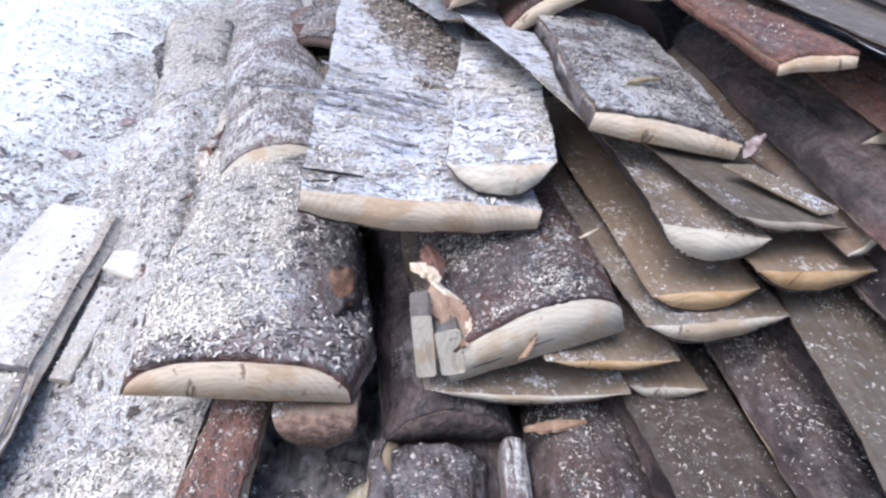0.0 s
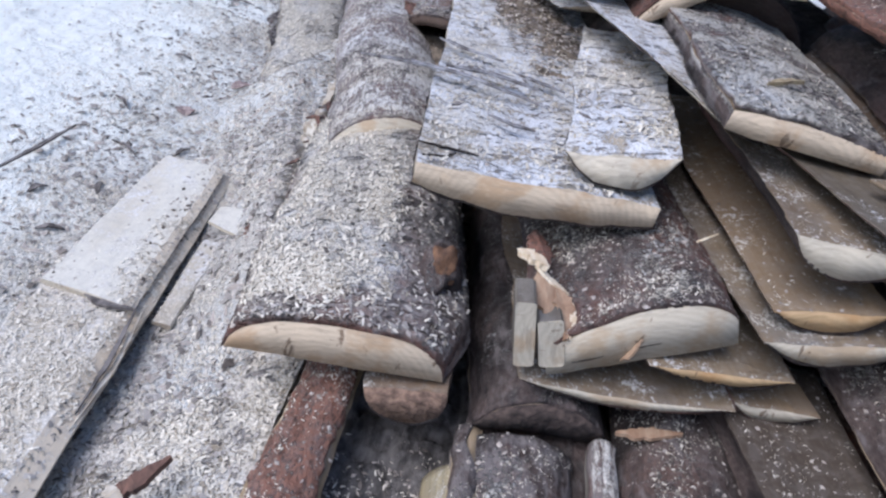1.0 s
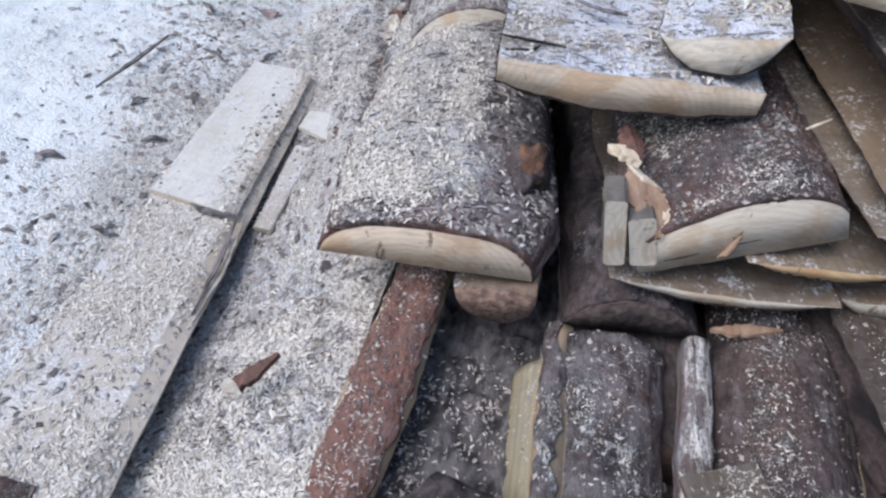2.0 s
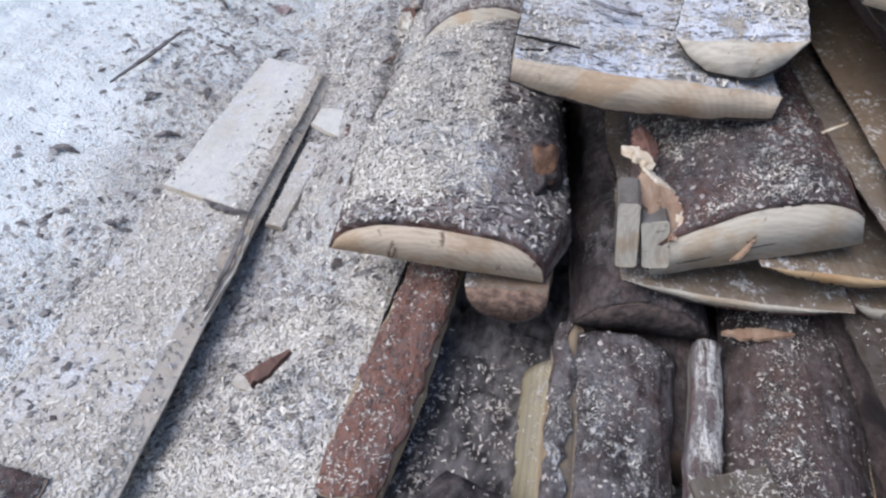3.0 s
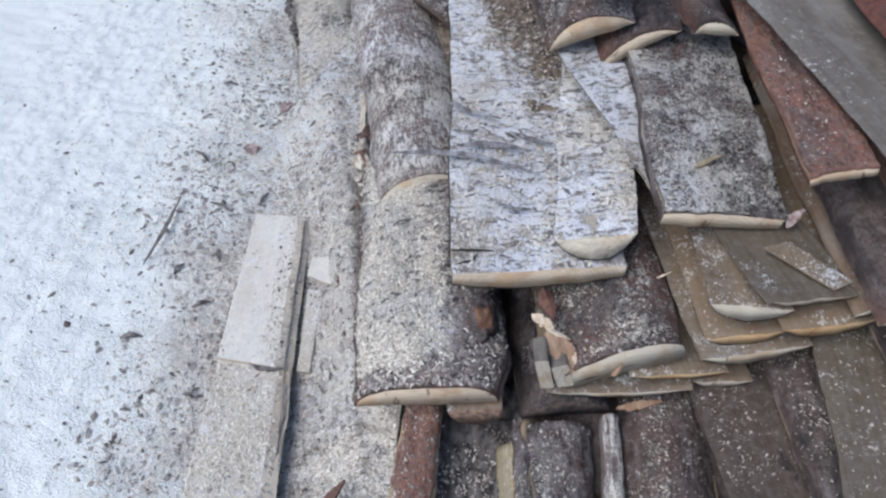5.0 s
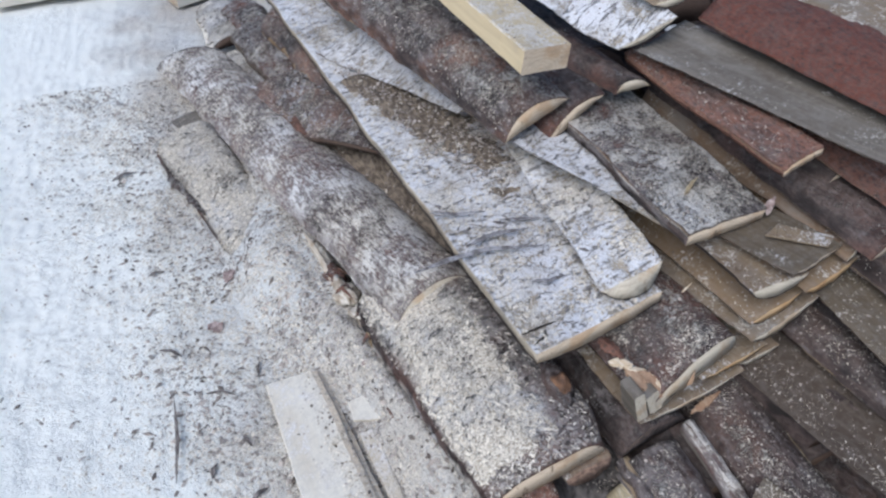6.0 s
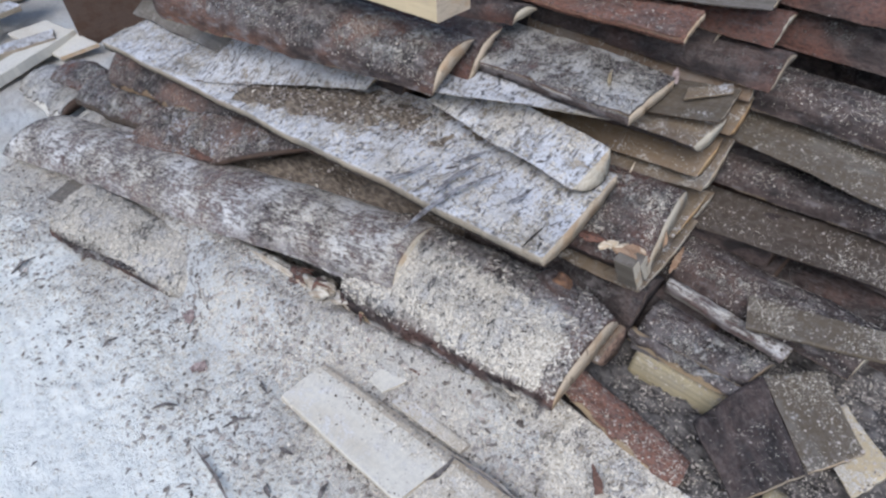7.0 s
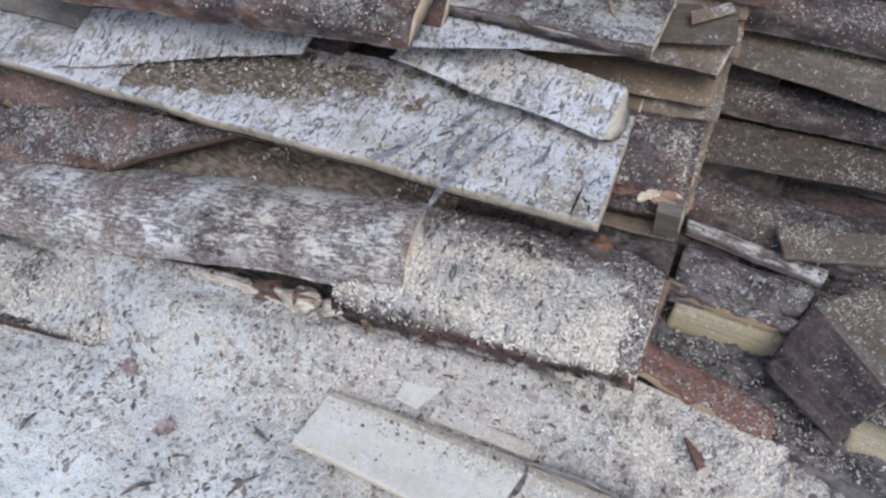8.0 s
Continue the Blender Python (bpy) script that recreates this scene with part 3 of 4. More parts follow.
slab((.312, .779, .512), (.458, .82, .514), (.19, 1.05, .512), (.34, 1.10, .512), .014, "thin weathered slab with a curved cut edge", "down", bark="bare", wood="olive", end="grey")
board((.417, .816, .525), (.448, .838, .527), (.316, .876, .532), (.360, .895, .534), .005, "small grey splinter board lying on the slabs", wood="dusted", name="board_piece", loose=.1)
slab((.360, .775, .455), (.516, .814, .472), (.26, 1.30, .46), (.42, 1.33, .48), .03, "slab with a yellow broken cut edge", "down", bark="bare", wood="tan", end="gold")
slab((.151, .899, .526), (.352, .930, .520), (.105, 1.42, .528), (.32, 1.46, .53), .036, "flat slab with dusty bark and a split pale cut end", bark="beige", wood="bare", end="fresh", edge=.028, lean=-.2, loose=.55)
slab((.165, .955, .517), (.27, 1.0, .515), (-.06, 1.42, .524), (.08, 1.46, .525), .018, "thin dusted slab under the split one", "down", bark="bare", wood="heavy", end="pale", loose=.4)
slab((.462, .798, .490), (.502, .815, .538), (.362, 1.43, .512), (.400, 1.445, .562), .014, "narrow dark slab lying tilted with a light edge", "down", bark="dark", wood="brown", end="pale", edge=.006)
slab((.470, .76, .520), (.60, .78, .555), (.37, 1.42, .55), (.50, 1.45, .585), .04, "long red-brown bark slab in shade", bark="bare", wood="bare", end="grey")
slab((.345, .914, .636), (.434, .928, .664), (.285, 1.42, .64), (.40, 1.44, .67), .024, "slab with red-brown dusty bark and a square pale edge", bark="rosy", wood="tan", end="fresh", edge=.018, loose=.12)
slab((.48, .93, .56), (.68, .95, .60), (.40, 1.5, .58), (.60, 1.52, .62), .06, "dark hollow bark slab in shade", bark="dark", wood="brown", end="grey")
slab((.52, .80, .60), (.64, .82, .63), (.42, 1.4, .63), (.56, 1.42, .66), .03, "slab with pinkish torn bark", bark="red", wood="tan", end="pale")
slab((.475, .80, .700), (.630, .85, .722), (.268, 1.36, .700), (.43, 1.42, .722), .022, "wide grey sawn slab lying high on the pile", "down", bark="bare", wood="grey", end="pale")
slab((.55, .80, .735), (.80, .83, .755), (.415, 1.36, .755), (.67, 1.40, .775), .055, "long slab with smooth red-brown bark on top of the pile", bark="rust", wood="tan", end="pale")
slab((.69, .80, .80), (.87, .83, .82), (.56, 1.36, .82), (.76, 1.40, .84), .03, "dusted slab on top of the pile", "down", bark="bare", wood="dusted", end="pale")
slab((.212, 1.325, .612), (.300, 1.319, .628), (.04, 1.95, .60), (.15, 1.97, .62), .032, "short dark slab with a bright half-round end", bark="bare", wood="bare", end="pale")
slab((.228, 1.363, .705), (.339, 1.331, .780), (.08, 1.9, .72), (.23, 1.92, .78), .020, "dusted slab leaning on the grey one", "down", bark="bare", wood="heavy", end="pale", loose=.3)
slab((.300, 1.37, .795), (.40, 1.36, .825), (.15, 1.9, .80), (.28, 1.92, .83), .022, "narrow slab with a round pale end", "down", bark="bare", wood="dusted", end="pale")
slab((-.046, 1.335, .526), (.110, 1.345, .612), (-.32, 2.40, .53), (-.02, 2.45, .60), .050, "thick log slab with red-brown bark and a split end", bark="ruddy", wood="bare", end="fresh", back=.12, loose=.5)
slab((.060, 1.330, .504), (.200, 1.342, .610), (-.12, 2.35, .55), (.12, 2.40, .62), .036, "split wedge of a log with a fresh torn end", bark="dusted", wood="bare", end="fresh", back=.09)
board((-.040, 1.285, .778), (.075, 1.306, .768), (-.14, 2.15, .785), (-.01, 2.13, .78), .055, "squared pale beam with snow-white sawdust on top", wood="cream", end="fresh", name="timber_beam", loose=.4, category="beam", worn=.003)
slab((-.055, 1.64, .435), (.07, 1.68, .47), (-.345, 2.24, .374), (-.15, 2.29, .43), .014, "thin white-dusted slab lying askew", "down", bark="bare", wood="heavy", end="pale", loose=.5)
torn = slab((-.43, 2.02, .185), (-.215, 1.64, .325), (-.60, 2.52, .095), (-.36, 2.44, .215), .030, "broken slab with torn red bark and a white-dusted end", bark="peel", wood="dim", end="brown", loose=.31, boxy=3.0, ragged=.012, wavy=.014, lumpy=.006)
sliver([(-.435, 2.02, .215), (-.425, 2.10, .213), (-.435, 2.20, .203)], .075, .005, "torn_bark", "raw reddish wound in the bark", REDBARK, parent=torn, curl=.12)
sliver([(-.405, 2.03, .226), (-.395, 2.11, .226), (-.408, 2.22, .214)], .022, .006, "bark_lip", "curled lip of torn bark", BARK["ruddy"], parent=torn, curl=.5)
slab((-.295, 1.98, .235), (-.17, 1.96, .30), (-.475, 2.90, .175), (-.36, 2.95, .27), .030, "orange-brown bark slab with a peeled tan end under the wide slab", bark="peel", wood="tan", end="gold", loose=.12, boxy=2.8, ragged=.010, wavy=.010)
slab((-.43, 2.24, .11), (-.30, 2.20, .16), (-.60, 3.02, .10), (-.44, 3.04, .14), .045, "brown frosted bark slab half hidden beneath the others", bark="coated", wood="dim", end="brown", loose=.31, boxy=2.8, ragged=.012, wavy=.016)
slab((-.20, 2.25, .395), (-.05, 2.30, .47), (-.28, 2.95, .385), (-.12, 3.0, .47), .02, "smooth grey slab leaning under the log", "down", bark="bare", wood="grey", end="grey")
slab((-.20, 2.6, .50), (-.08, 2.62, .52), (-.30, 3.15, .48), (-.16, 3.17, .50), .02, "pale slab end under the log", "down", bark="bare", wood="white", end="pale")
slab((-.56, 2.50, .03), (-.38, 2.52, .06), (-.66, 2.95, .03), (-.46, 2.98, .06), .05, "short bark piece with white dust in a hollow", bark="heavy", wood="white", end="brown", loose=.31, boxy=3.0, ragged=.014, wavy=.012)
slab((-.50, 2.80, .08), (-.36, 2.84, .12), (-.62, 3.35, .06), (-.45, 3.38, .10), .06, "torn brown bark piece at the far end", bark="mid", wood="dim", end="brown", loose=.31, ragged=.016, wavy=.014, boxy=2.8)
slab((-.70, 3.05, .05), (-.50, 3.10, .07), (-.75, 3.55, .03), (-.52, 3.55, .05), .05, "broken bark piece covered with frost", bark="heavy", wood="white", end="brown", loose=.31, ragged=.016, wavy=.014)
slab((-.64, 1.45, -.06), (-.44, 1.52, -.045), (-.93, 2.36, .005), (-.72, 2.42, .03), .080, "slab nearly buried under sawdust, its red bark showing", bark="heavy", wood="buried", end="brown", loose=1.4, lean=.2, boxy=2.6)
slab((-.78, 2.34, .045), (-.68, 2.36, .06), (-.88, 2.58, .02), (-.76, 2.62, .03), .02, "smooth grey slab piece half in the sawdust", "down", bark="mid", wood="grey", end="grey", loose=.2)

# ---- low things in front ----
slab((-.43, .34, -.012), (-.205, .40, .052), (-.53, 1.18, -.01), (-.27, 1.20, .12), .03, "flat slab wholly covered with sawdust", "down", bark="bare", wood="buried", end="gold", loose=1.7, lumpy=.009)
slab((-.212, .432, .040), (-.140, .450, .050), (-.235, .80, .10), (-.150, .80, .11), .024, "narrow slab with bare red-brown bark", bark="rosy", wood="bare", end="grey", loose=.58, boxy=2.6, wavy=.006, ragged=.006)
slab((-.136, .705, .150), (-.046, .712, .175), (-.19, 1.10, .13), (-.09, 1.12, .15), .056, "short round log stub with a rough orange-brown broken end", "down", bark="ruddy", wood="brown", end="rough", edge=.012, wavy=.008, ragged=.006)
slab((.0, .46, .004), (.09, .455, .01), (-.035, .70, .012), (.06, .70, .03), .062, "peeled yellow log piece under sawdust", bark="yellow", wood="yellow", end="pale", loose=.3, rough=.3)
slab((.03, .47, .075), (.165, .46, .095), (-.008, .715, .082), (.136, .735, .105), .045, "short slab with dark dusty bark", bark="ashen", wood="bare", end="grey", loose=.58, rough=2.2)
slab((.022, .455, .092), (.052, .452, .108), (-.016, .722, .098), (.016, .730, .116), .018, "ragged strip of dusted bark along the short slab", bark="ashen", wood="bare", end="grey", loose=.58, ragged=.006, wavy=.006, name="bark_strip")
slab((.172, .45, .10), (.215, .45, .11), (.142, .745, .125), (.186, .755, .135), .022, "narrow bluish-grey slab in a gap", bark="grey", wood="grey", end="grey", loose=.2)
slab((.215, .33, .115), (.375, .32, .125), (.185, .86, .115), (.345, .88, .145), .050, "dark bark slab sprinkled with sawdust", bark="brown", wood="bare", end="pale", loose=.59, rough=1.8)
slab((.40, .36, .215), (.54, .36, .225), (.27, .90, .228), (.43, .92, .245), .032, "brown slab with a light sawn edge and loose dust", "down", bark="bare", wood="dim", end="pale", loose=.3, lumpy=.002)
slab((.50, .40, .25), (.62, .40, .27), (.385, .95, .28), (.50, .97, .30), .042, "slab with flaking red-brown bark", bark="brown", wood="bare", end="pale", loose=.25)
slab((.448, .40, .370), (.62, .40, .380), (.44, 1.0, .405), (.60, 1.02, .42), .03, "brown slab with dusty sawn face", "down", bark="bare", wood="olive", end="pale", loose=.4, lumpy=.002)
slab((.58, .42, .41), (.75, .42, .43), (.49, 1.05, .45), (.66, 1.07, .47), .06, "brown bark slab on the near side of the pile", bark="brown", wood="bare", end="pale", loose=.3)
slab((.60, .35, .30), (.80, .35, .31), (.55, 1.0, .33), (.75, 1.0, .34), .07, "dark bark slab deep in the near side of the pile", bark="bare", wood="brown", end="grey")
slab((.50, .30, .12), (.74, .30, .13), (.42, .95, .13), (.66, .95, .14), .09, "dark bark slab at the foot of the pile", bark="bare", wood="brown", end="grey")
slab((.38, .22, .02), (.62, .20, .02), (.34, .80, .02), (.60, .80, .02), .09, "wide bark slab on the ground", bark="bare", wood="brown", end="grey")
slab((.70, .5, .52), (.9, .5, .54), (.6, 1.1, .56), (.8, 1.12, .58), .07, "dark bark slab high on the near side", bark="bare", wood="brown", end="grey")
slab((.66, .6, .64), (.85, .6, .66), (.56, 1.2, .67), (.75, 1.22, .69), .06, "reddish bark slab high on the near side", bark="red", wood="brown", end="grey")
for z in (.0, .09, .18, .27, .36, .45):
    slab((.82 + .1 * z, .25, z), (1.10 + .1 * z, .25, z + .01), (.80 + .1 * z, .90, z + .02), (1.08 + .1 * z, .90, z + .03), .085, "brown bark slab at the back of the near side", bark="bare", wood="brown", end="grey")
slab((-.175, .335, .074), (-.035, .275, .096), (-.085, .490, .084), (.095, .455, .112), .018, "short dark piece of bark slab lying loose", bark="dark", wood="olive", end="grey", loose=.15, edge=.010, wavy=.003)
slab((-.032, .274, .102), (.072, .224, .118), (.098, .456, .118), (.180, .372, .140), .014, "weathered olive sawn wood split beside loose bark", "down", bark="bare", wood="olive", end="pale", loose=.5, edge=.006, wavy=.003)
slab((.02, .20, .045), (.13, .17, .055), (.10, .33, .06), (.20, .31, .07), .030, "pale split wood end under a loose piece", "down", bark="bare", wood="cream", end="pale", loose=.4)
slab((-.13, .17, .0), (-.04, .17, .0), (-.135, .31, .005), (-.05, .32, .005), .045, "pale peeled log end", bark="yellow", wood="yellow", end="pale", loose=.2, rough=.3)
board((.245, .29, .185), (.325, .30, .192), (.145, .535, .172), (.222, .578, .182), .012, "short weathered grey plank lying on bark", wood="olive", end="grey", loose=.58)
board((-.582, .30, .026), (-.395, .30, .044), (-.690, 1.216, .026), (-.550, 1.212, .044), .020, "long pale plank covered with cream sawdust", wood="plank", end="pale", loose=1.3, wane=.030)
board((-.642, .80, .037), (-.494, .79, .053), (-.688, 1.210, .037), (-.562, 1.206, .054), .011, "clean white board with a broken end on the long plank", wood="white", end="pale", loose=.12, wane=.016, strip=1.0)

# ---- small things ----
for i in range(5):
    k = i / 6
    x, y = -.440 + .10 * k + .012 * math.sin(i * 5.1), 1.14 - .40 * k
    sliver([(x, y + .03, .088 - .012 * k), (x + .010 * math.sin(i * 3.0), y, .094 - .014 * k), (x + .012, y - .03, .084 - .014 * k)], .012 + .006 * (i % 3), .003, "bark_scrap", "dusted reddish scrap of bark beside the thick slab", BARK["mid"] if i % 2 else REDBARK, "bark scrap", curl=.1)
sliver([(-.178, .893, .392), (-.14, .899, .3925), (-.10, .905, .393)], .004, .002, "saw_kerf", "dark saw kerf across the slab", CRACK, parent=wide)
sliver([(-.165, .862, .391), (-.135, .878, .392), (-.128, .893, .393)], .003, .002, "crack", "short dark crack", CRACK, parent=wide)
board((-.508, 1.034, .055), (-.436, 1.012, .062), (-.512, 1.085, .055), (-.444, 1.098, .064), .006, "small white wood offcut", wood="white", end="pale", name="wood_offcut", category="offcut")
board((-.470, .80, .030), (-.440, .80, .034), (-.502, 1.01, .033), (-.466, 1.01, .037), .008, "narrow bluish-grey board half sunk in sawdust", wood="plank", end="grey", name="narrow_board", loose=.5)
board((-.445, 1.105, .085), (-.425, 1.10, .092), (-.440, 1.19, .095), (-.418, 1.19, .102), .008, "pale frosted sliver of wood standing askew at the slabs' foot", wood="white", end="pale", name="wood_sliver", category="wood chip")
sliver([(-.514, 1.69, .100), (-.486, 1.545, .108), (-.470, 1.42, .100)], .014, .008, "split_edge", "tan split edge of wood along the long slab's foot", SPLIT, "splinter")
for i, (x, y) in enumerate(((-.436, 1.155), (-.405, 1.06), (-.392, .97), (-.350, .89))):
    sliver([(x - .016, y + .045, .088), (x + .004, y + .01, .108), (x + .002, y - .05, .090)], .040 + .012 * (i % 2), .004, "bark_scrap", "dusted red-brown bark torn along the thick slab's flank", DUSTBARK, "bark scrap", curl=-.35)
for pts, w in (([(-.328, 1.122, .392), (-.24, 1.128, .404), (-.16, 1.130, .409), (-.03, 1.098, .412)], .012), ([(-.20, 1.155, .405), (-.13, 1.172, .410), (-.05, 1.165, .411)], .013), ([(-.10, 1.215, .409), (-.05, 1.20, .411), (-.01, 1.19, .412)], .010), ([(-.24, 1.30, .398), (-.19, 1.27, .404), (-.12, 1.255, .408)], .010),
               ([(-.11, 1.01, .408), (-.07, 1.0, .409), (-.04, 1.005, .409)], .008)):
    sliver(pts, w, .003, "bark_strip", "frosted strip of bark lying across the wide slab", STRIP, "bark strip", curl=.05)
sliver([(.205, 1.0, .566), (.23, 1.02, .572), (.256, 1.035, .574)], .009, .005, "wood_stick", "brownish split stick lying on a dusty slab", MOSSY)
sliver([(.362, .93, .528), (.368, .94, .545), (.380, .945, .560)], .016, .004, "wood_chip", "curled grey chip standing on a slab", DUSTBARK)
sliver([(.182, .911, .352), (.20, .915, .376), (.217, .917, .393)], .003, .002, "twig", "thin pale twig in a gap", SPLINTER, "twig")
sliver([(.174, .757, .166), (.215, .766, .175), (.256, .777, .183)], .015, .006, "splinter_stick", "orange splinter under the slabs", RESIN)
sliver([(-.350, .512, .066), (-.330, .530, .080), (-.308, .566, .092)], .018, .010, "bark_chip", "brown wedge-shaped chip of bark on the sawdust", REDBARK, "bark chip")
sliver([(-.356, .524, .068), (-.342, .512, .076), (-.326, .508, .074)], .014, .005, "wood_chip", "pale split chip beside a brown bark chip", SPLIT)
sliver([(-.588, .808, .040), (-.54, .787, .046), (-.492, .790, .052)], .014, .005, "torn_bark", "torn bark across the pale plank", DARKBARK, "bark strip", curl=.2)
for d in range(2):
    sliver([(-.492 + .008 * d, .80, .05 - .008 * d), (-.468 + .008 * d, .70, .046 - .008 * d), (-.455 + .006 * d, .61 - .02 * d, .040 - .006 * d)], .006, .004, "bark_strand", "split strand along the plank's edge", (DARKBARK, SPLIT)[d], "bark strip")
slab((-.585, .300, .028), (-.460, .302, .040), (-.590, .338, .027), (-.470, .350, .039), .004, "torn brown bark with upright grain on the plank's near end", bark="peel", wood="brown", end="brown", edge=.004, ragged=.006, wavy=.006, name="bark_sheet")
sliver([(-.912, 1.03, .004), (-.905, 1.15, .008), (-.91, 1.26, .004)], .008, .004, "stick", "thin grey stick lying in the snow", DARKBARK, "stick")
for x, y, z, ln, turn, w, mat, what in ((-.917, 1.426, .006, .07, -35, .014, DARKBARK, "curved dark bark chip"), (-.80, 1.25, .006, .075, -20, .010, DARKBARK, "dark bark sliver"),
                                     (-.739, 1.655, .03, .06, 60, .050, DUSTBARK, "reddish dusted bark chip"), (-.80, 1.483, .015, .06, -50, .050, DUSTBARK, "reddish dusted bark chip"),
                                     (-1.05, 2.30, .006, .09, 20, .02, DARKBARK, "dark bark sliver"), (-.70, 1.30, .012, .05, 80, .012, DARKBARK, "dark bark sliver"),
                                     (-.95, 1.75, .004, .05, 10, .016, DARKBARK, "dark bark chip"), (-.74, .95, .004, .045, 30, .018, DARKBARK, "dark bark chip"),
                                     (-.68, .72, .004, .035, -10, .014, DARKBARK, "dark bark chip"), (-.86, .84, .004, .05, 15, .02, DARKBARK, "dark bark chip"),
                                     (-.75, 1.10, .004, .05, 110, .014, DARKBARK, "dark bark chip"), (-.83, 1.04, .004, .04, 70, .015, DARKBARK, "dark bark chip")):
    c, k = math.cos(radians(turn)) * ln / 2, math.sin(radians(turn)) * ln / 2
    z = rise(x, y) + 0.004
    sliver([(x - c, y - k, z), (x - .15 * k, y + .15 * c, z + .006), (x + c, y + k, z)], w * .6, .003, "bark_chip", what + " on the sawdust", mat, "bark chip", curl=.2)
for i, (x, y, z, a, b, h, mat, what) in enumerate(((-.446, 1.385, .112, .026, .050, .024, ROT, "pale frosted rotten wood"), (-.420, 1.290, .108, .024, .045, .022, ROT, "pale crumbling rotten wood"),
                                                 (-.408, 1.216, .095, .020, .026, .024, MOSSY, "yellow-green mossy rotten wood"), (-.403, 1.105, .078, .030, .046, .016, BARK["coated"], "pinkish dusted torn bark"),
                                                 (-.340, 1.060, .090, .022, .030, .014, BARK["mid"], "red-brown dusted torn bark"), (-.375, 1.150, .105, .018, .026, .020, BARK["mid"], "dusted bark"),
                                                 (-.462, 1.470, .100, .020, .040, .022, BARK["mid"], "dusted bark"), (-.352, .985, .080, .012, .028, .014, ROT, "pale crumbling wood"))):
    lump("rotten_chunk", (x, y, z), (a, b, h), mat, None, "chunk of " + what + " at the foot of the slabs", "wood chunk", 14 + 9 * (i % 3), i + 2.0, .75)
    for k in range(2):
        q = rng0.uniform(-.02, .02)
        sliver([(x + q - .02, y + q, z + h * .7), (x + q, y + .01 * k, z + h), (x + q + .022, y - .03 + q, z + h * .6)], .008, .003, "bark_scrap", "torn scrap of bark at the foot of the slabs", (REDBARK, BARK["mid"], SPLINTER)[(i + k) % 3], "bark scrap", curl=.2)

for pts, w in (([(-.90, 2.24, .020), (-.875, 2.15, .030), (-.84, 2.07, .024)], .034), ([(-.845, 2.10, .024), (-.82, 2.02, .032), (-.79, 1.95, .024)], .026)):
    sliver(pts, w, .003, "bark_scrap", "red-brown dusted bark showing beside the buried slab", BARK["mid"], "bark scrap", curl=-.3)

# ---- far side of the yard ----
for i, (x, y, z, ln, turn, w, kind) in enumerate(((-1.25, 4.05, .05, .9, 8, .14, "white"), (-.85, 4.0, .07, .8, -12, .12, "heavy"), (-1.5, 4.25, .10, 1.1, 4, .16, "white"), (-1.0, 4.3, .12, 1.0, 10, .13, "heavy"),
                                               (-.62, 3.85, .06, .5, 25, .13, "white"), (-1.7, 4.5, .16, 1.2, -6, .15, "tan"), (-1.1, 4.6, .18, 1.1, 3, .15, "brown"), (-1.9, 4.1, .06, .8, 30, .16, "white"),
                                               (-1.75, 4.25, .085, .6, -15, .15, "heavy"), (-.8, 4.55, .14, .8, -5, .14, "heavy"))):
    c, k = math.cos(radians(turn)) * ln / 2, math.sin(radians(turn)) * ln / 2
    nx, ny = -math.sin(radians(turn)) * w / 2, math.cos(radians(turn)) * w / 2
    board((x - c + nx, y - k + ny, z), (x - c - nx, y - k - ny, z), (x + c + nx, y + k + ny, z + .02), (x + c - nx, y + k - ny, z + .02), .03 + .02 * (i % 3), "loose " + {"white": "snowy", "heavy": "dusted", "dusted": "dusted", "tan": "yellowish"}.get(kind, "weathered " + kind) + " board in a heap across the yard", wood=kind, end="grey", name="loose_board", worn=.006)
far = random.Random(12)
for i in range(16):
    x, y, ln, turn, w = far.uniform(-2.6, -0.6), 4.75 + 0.06 * i, far.uniform(.5, 1.1), radians(far.uniform(-25, 25)), far.uniform(.09, .16)
    z = .20 + .012 * i + far.uniform(0, .03)
    c, k, nx, ny = math.cos(turn) * ln / 2, math.sin(turn) * ln / 2, -math.sin(turn) * w / 2, math.cos(turn) * w / 2
    kind = ("brown", "dim", "grey", "tan", "heavy")[i % 5]
    board((x - c + nx, y - k + ny, z), (x - c - nx, y - k - ny, z), (x + c + nx, y + k + ny, z + .03), (x + c - nx, y + k - ny, z + .03), z + .02, {"brown": "brown weathered", "dim": "dark weathered", "grey": "grey weathered", "tan": "yellowish", "heavy": "frosted"}[kind] + " board piled in the heap across the yard", wood=kind, end="brown", name="loose_board", worn=.006)
board((-.50, 3.75, .03), (-.32, 3.70, .05), (-.62, 4.25, .05), (-.42, 4.22, .06), .02, "snow-white board leaning by the timber block", wood="white", name="loose_board", worn=.004)
block = board((-.36, 3.86, .42), (.05, 3.80, .42), (-.30, 4.20, .42), (.10, 4.15, .42), .44, "brown square timber block standing behind the pile", wood="brown", end="brown", name="timber_block", category="timber block", worn=.006)

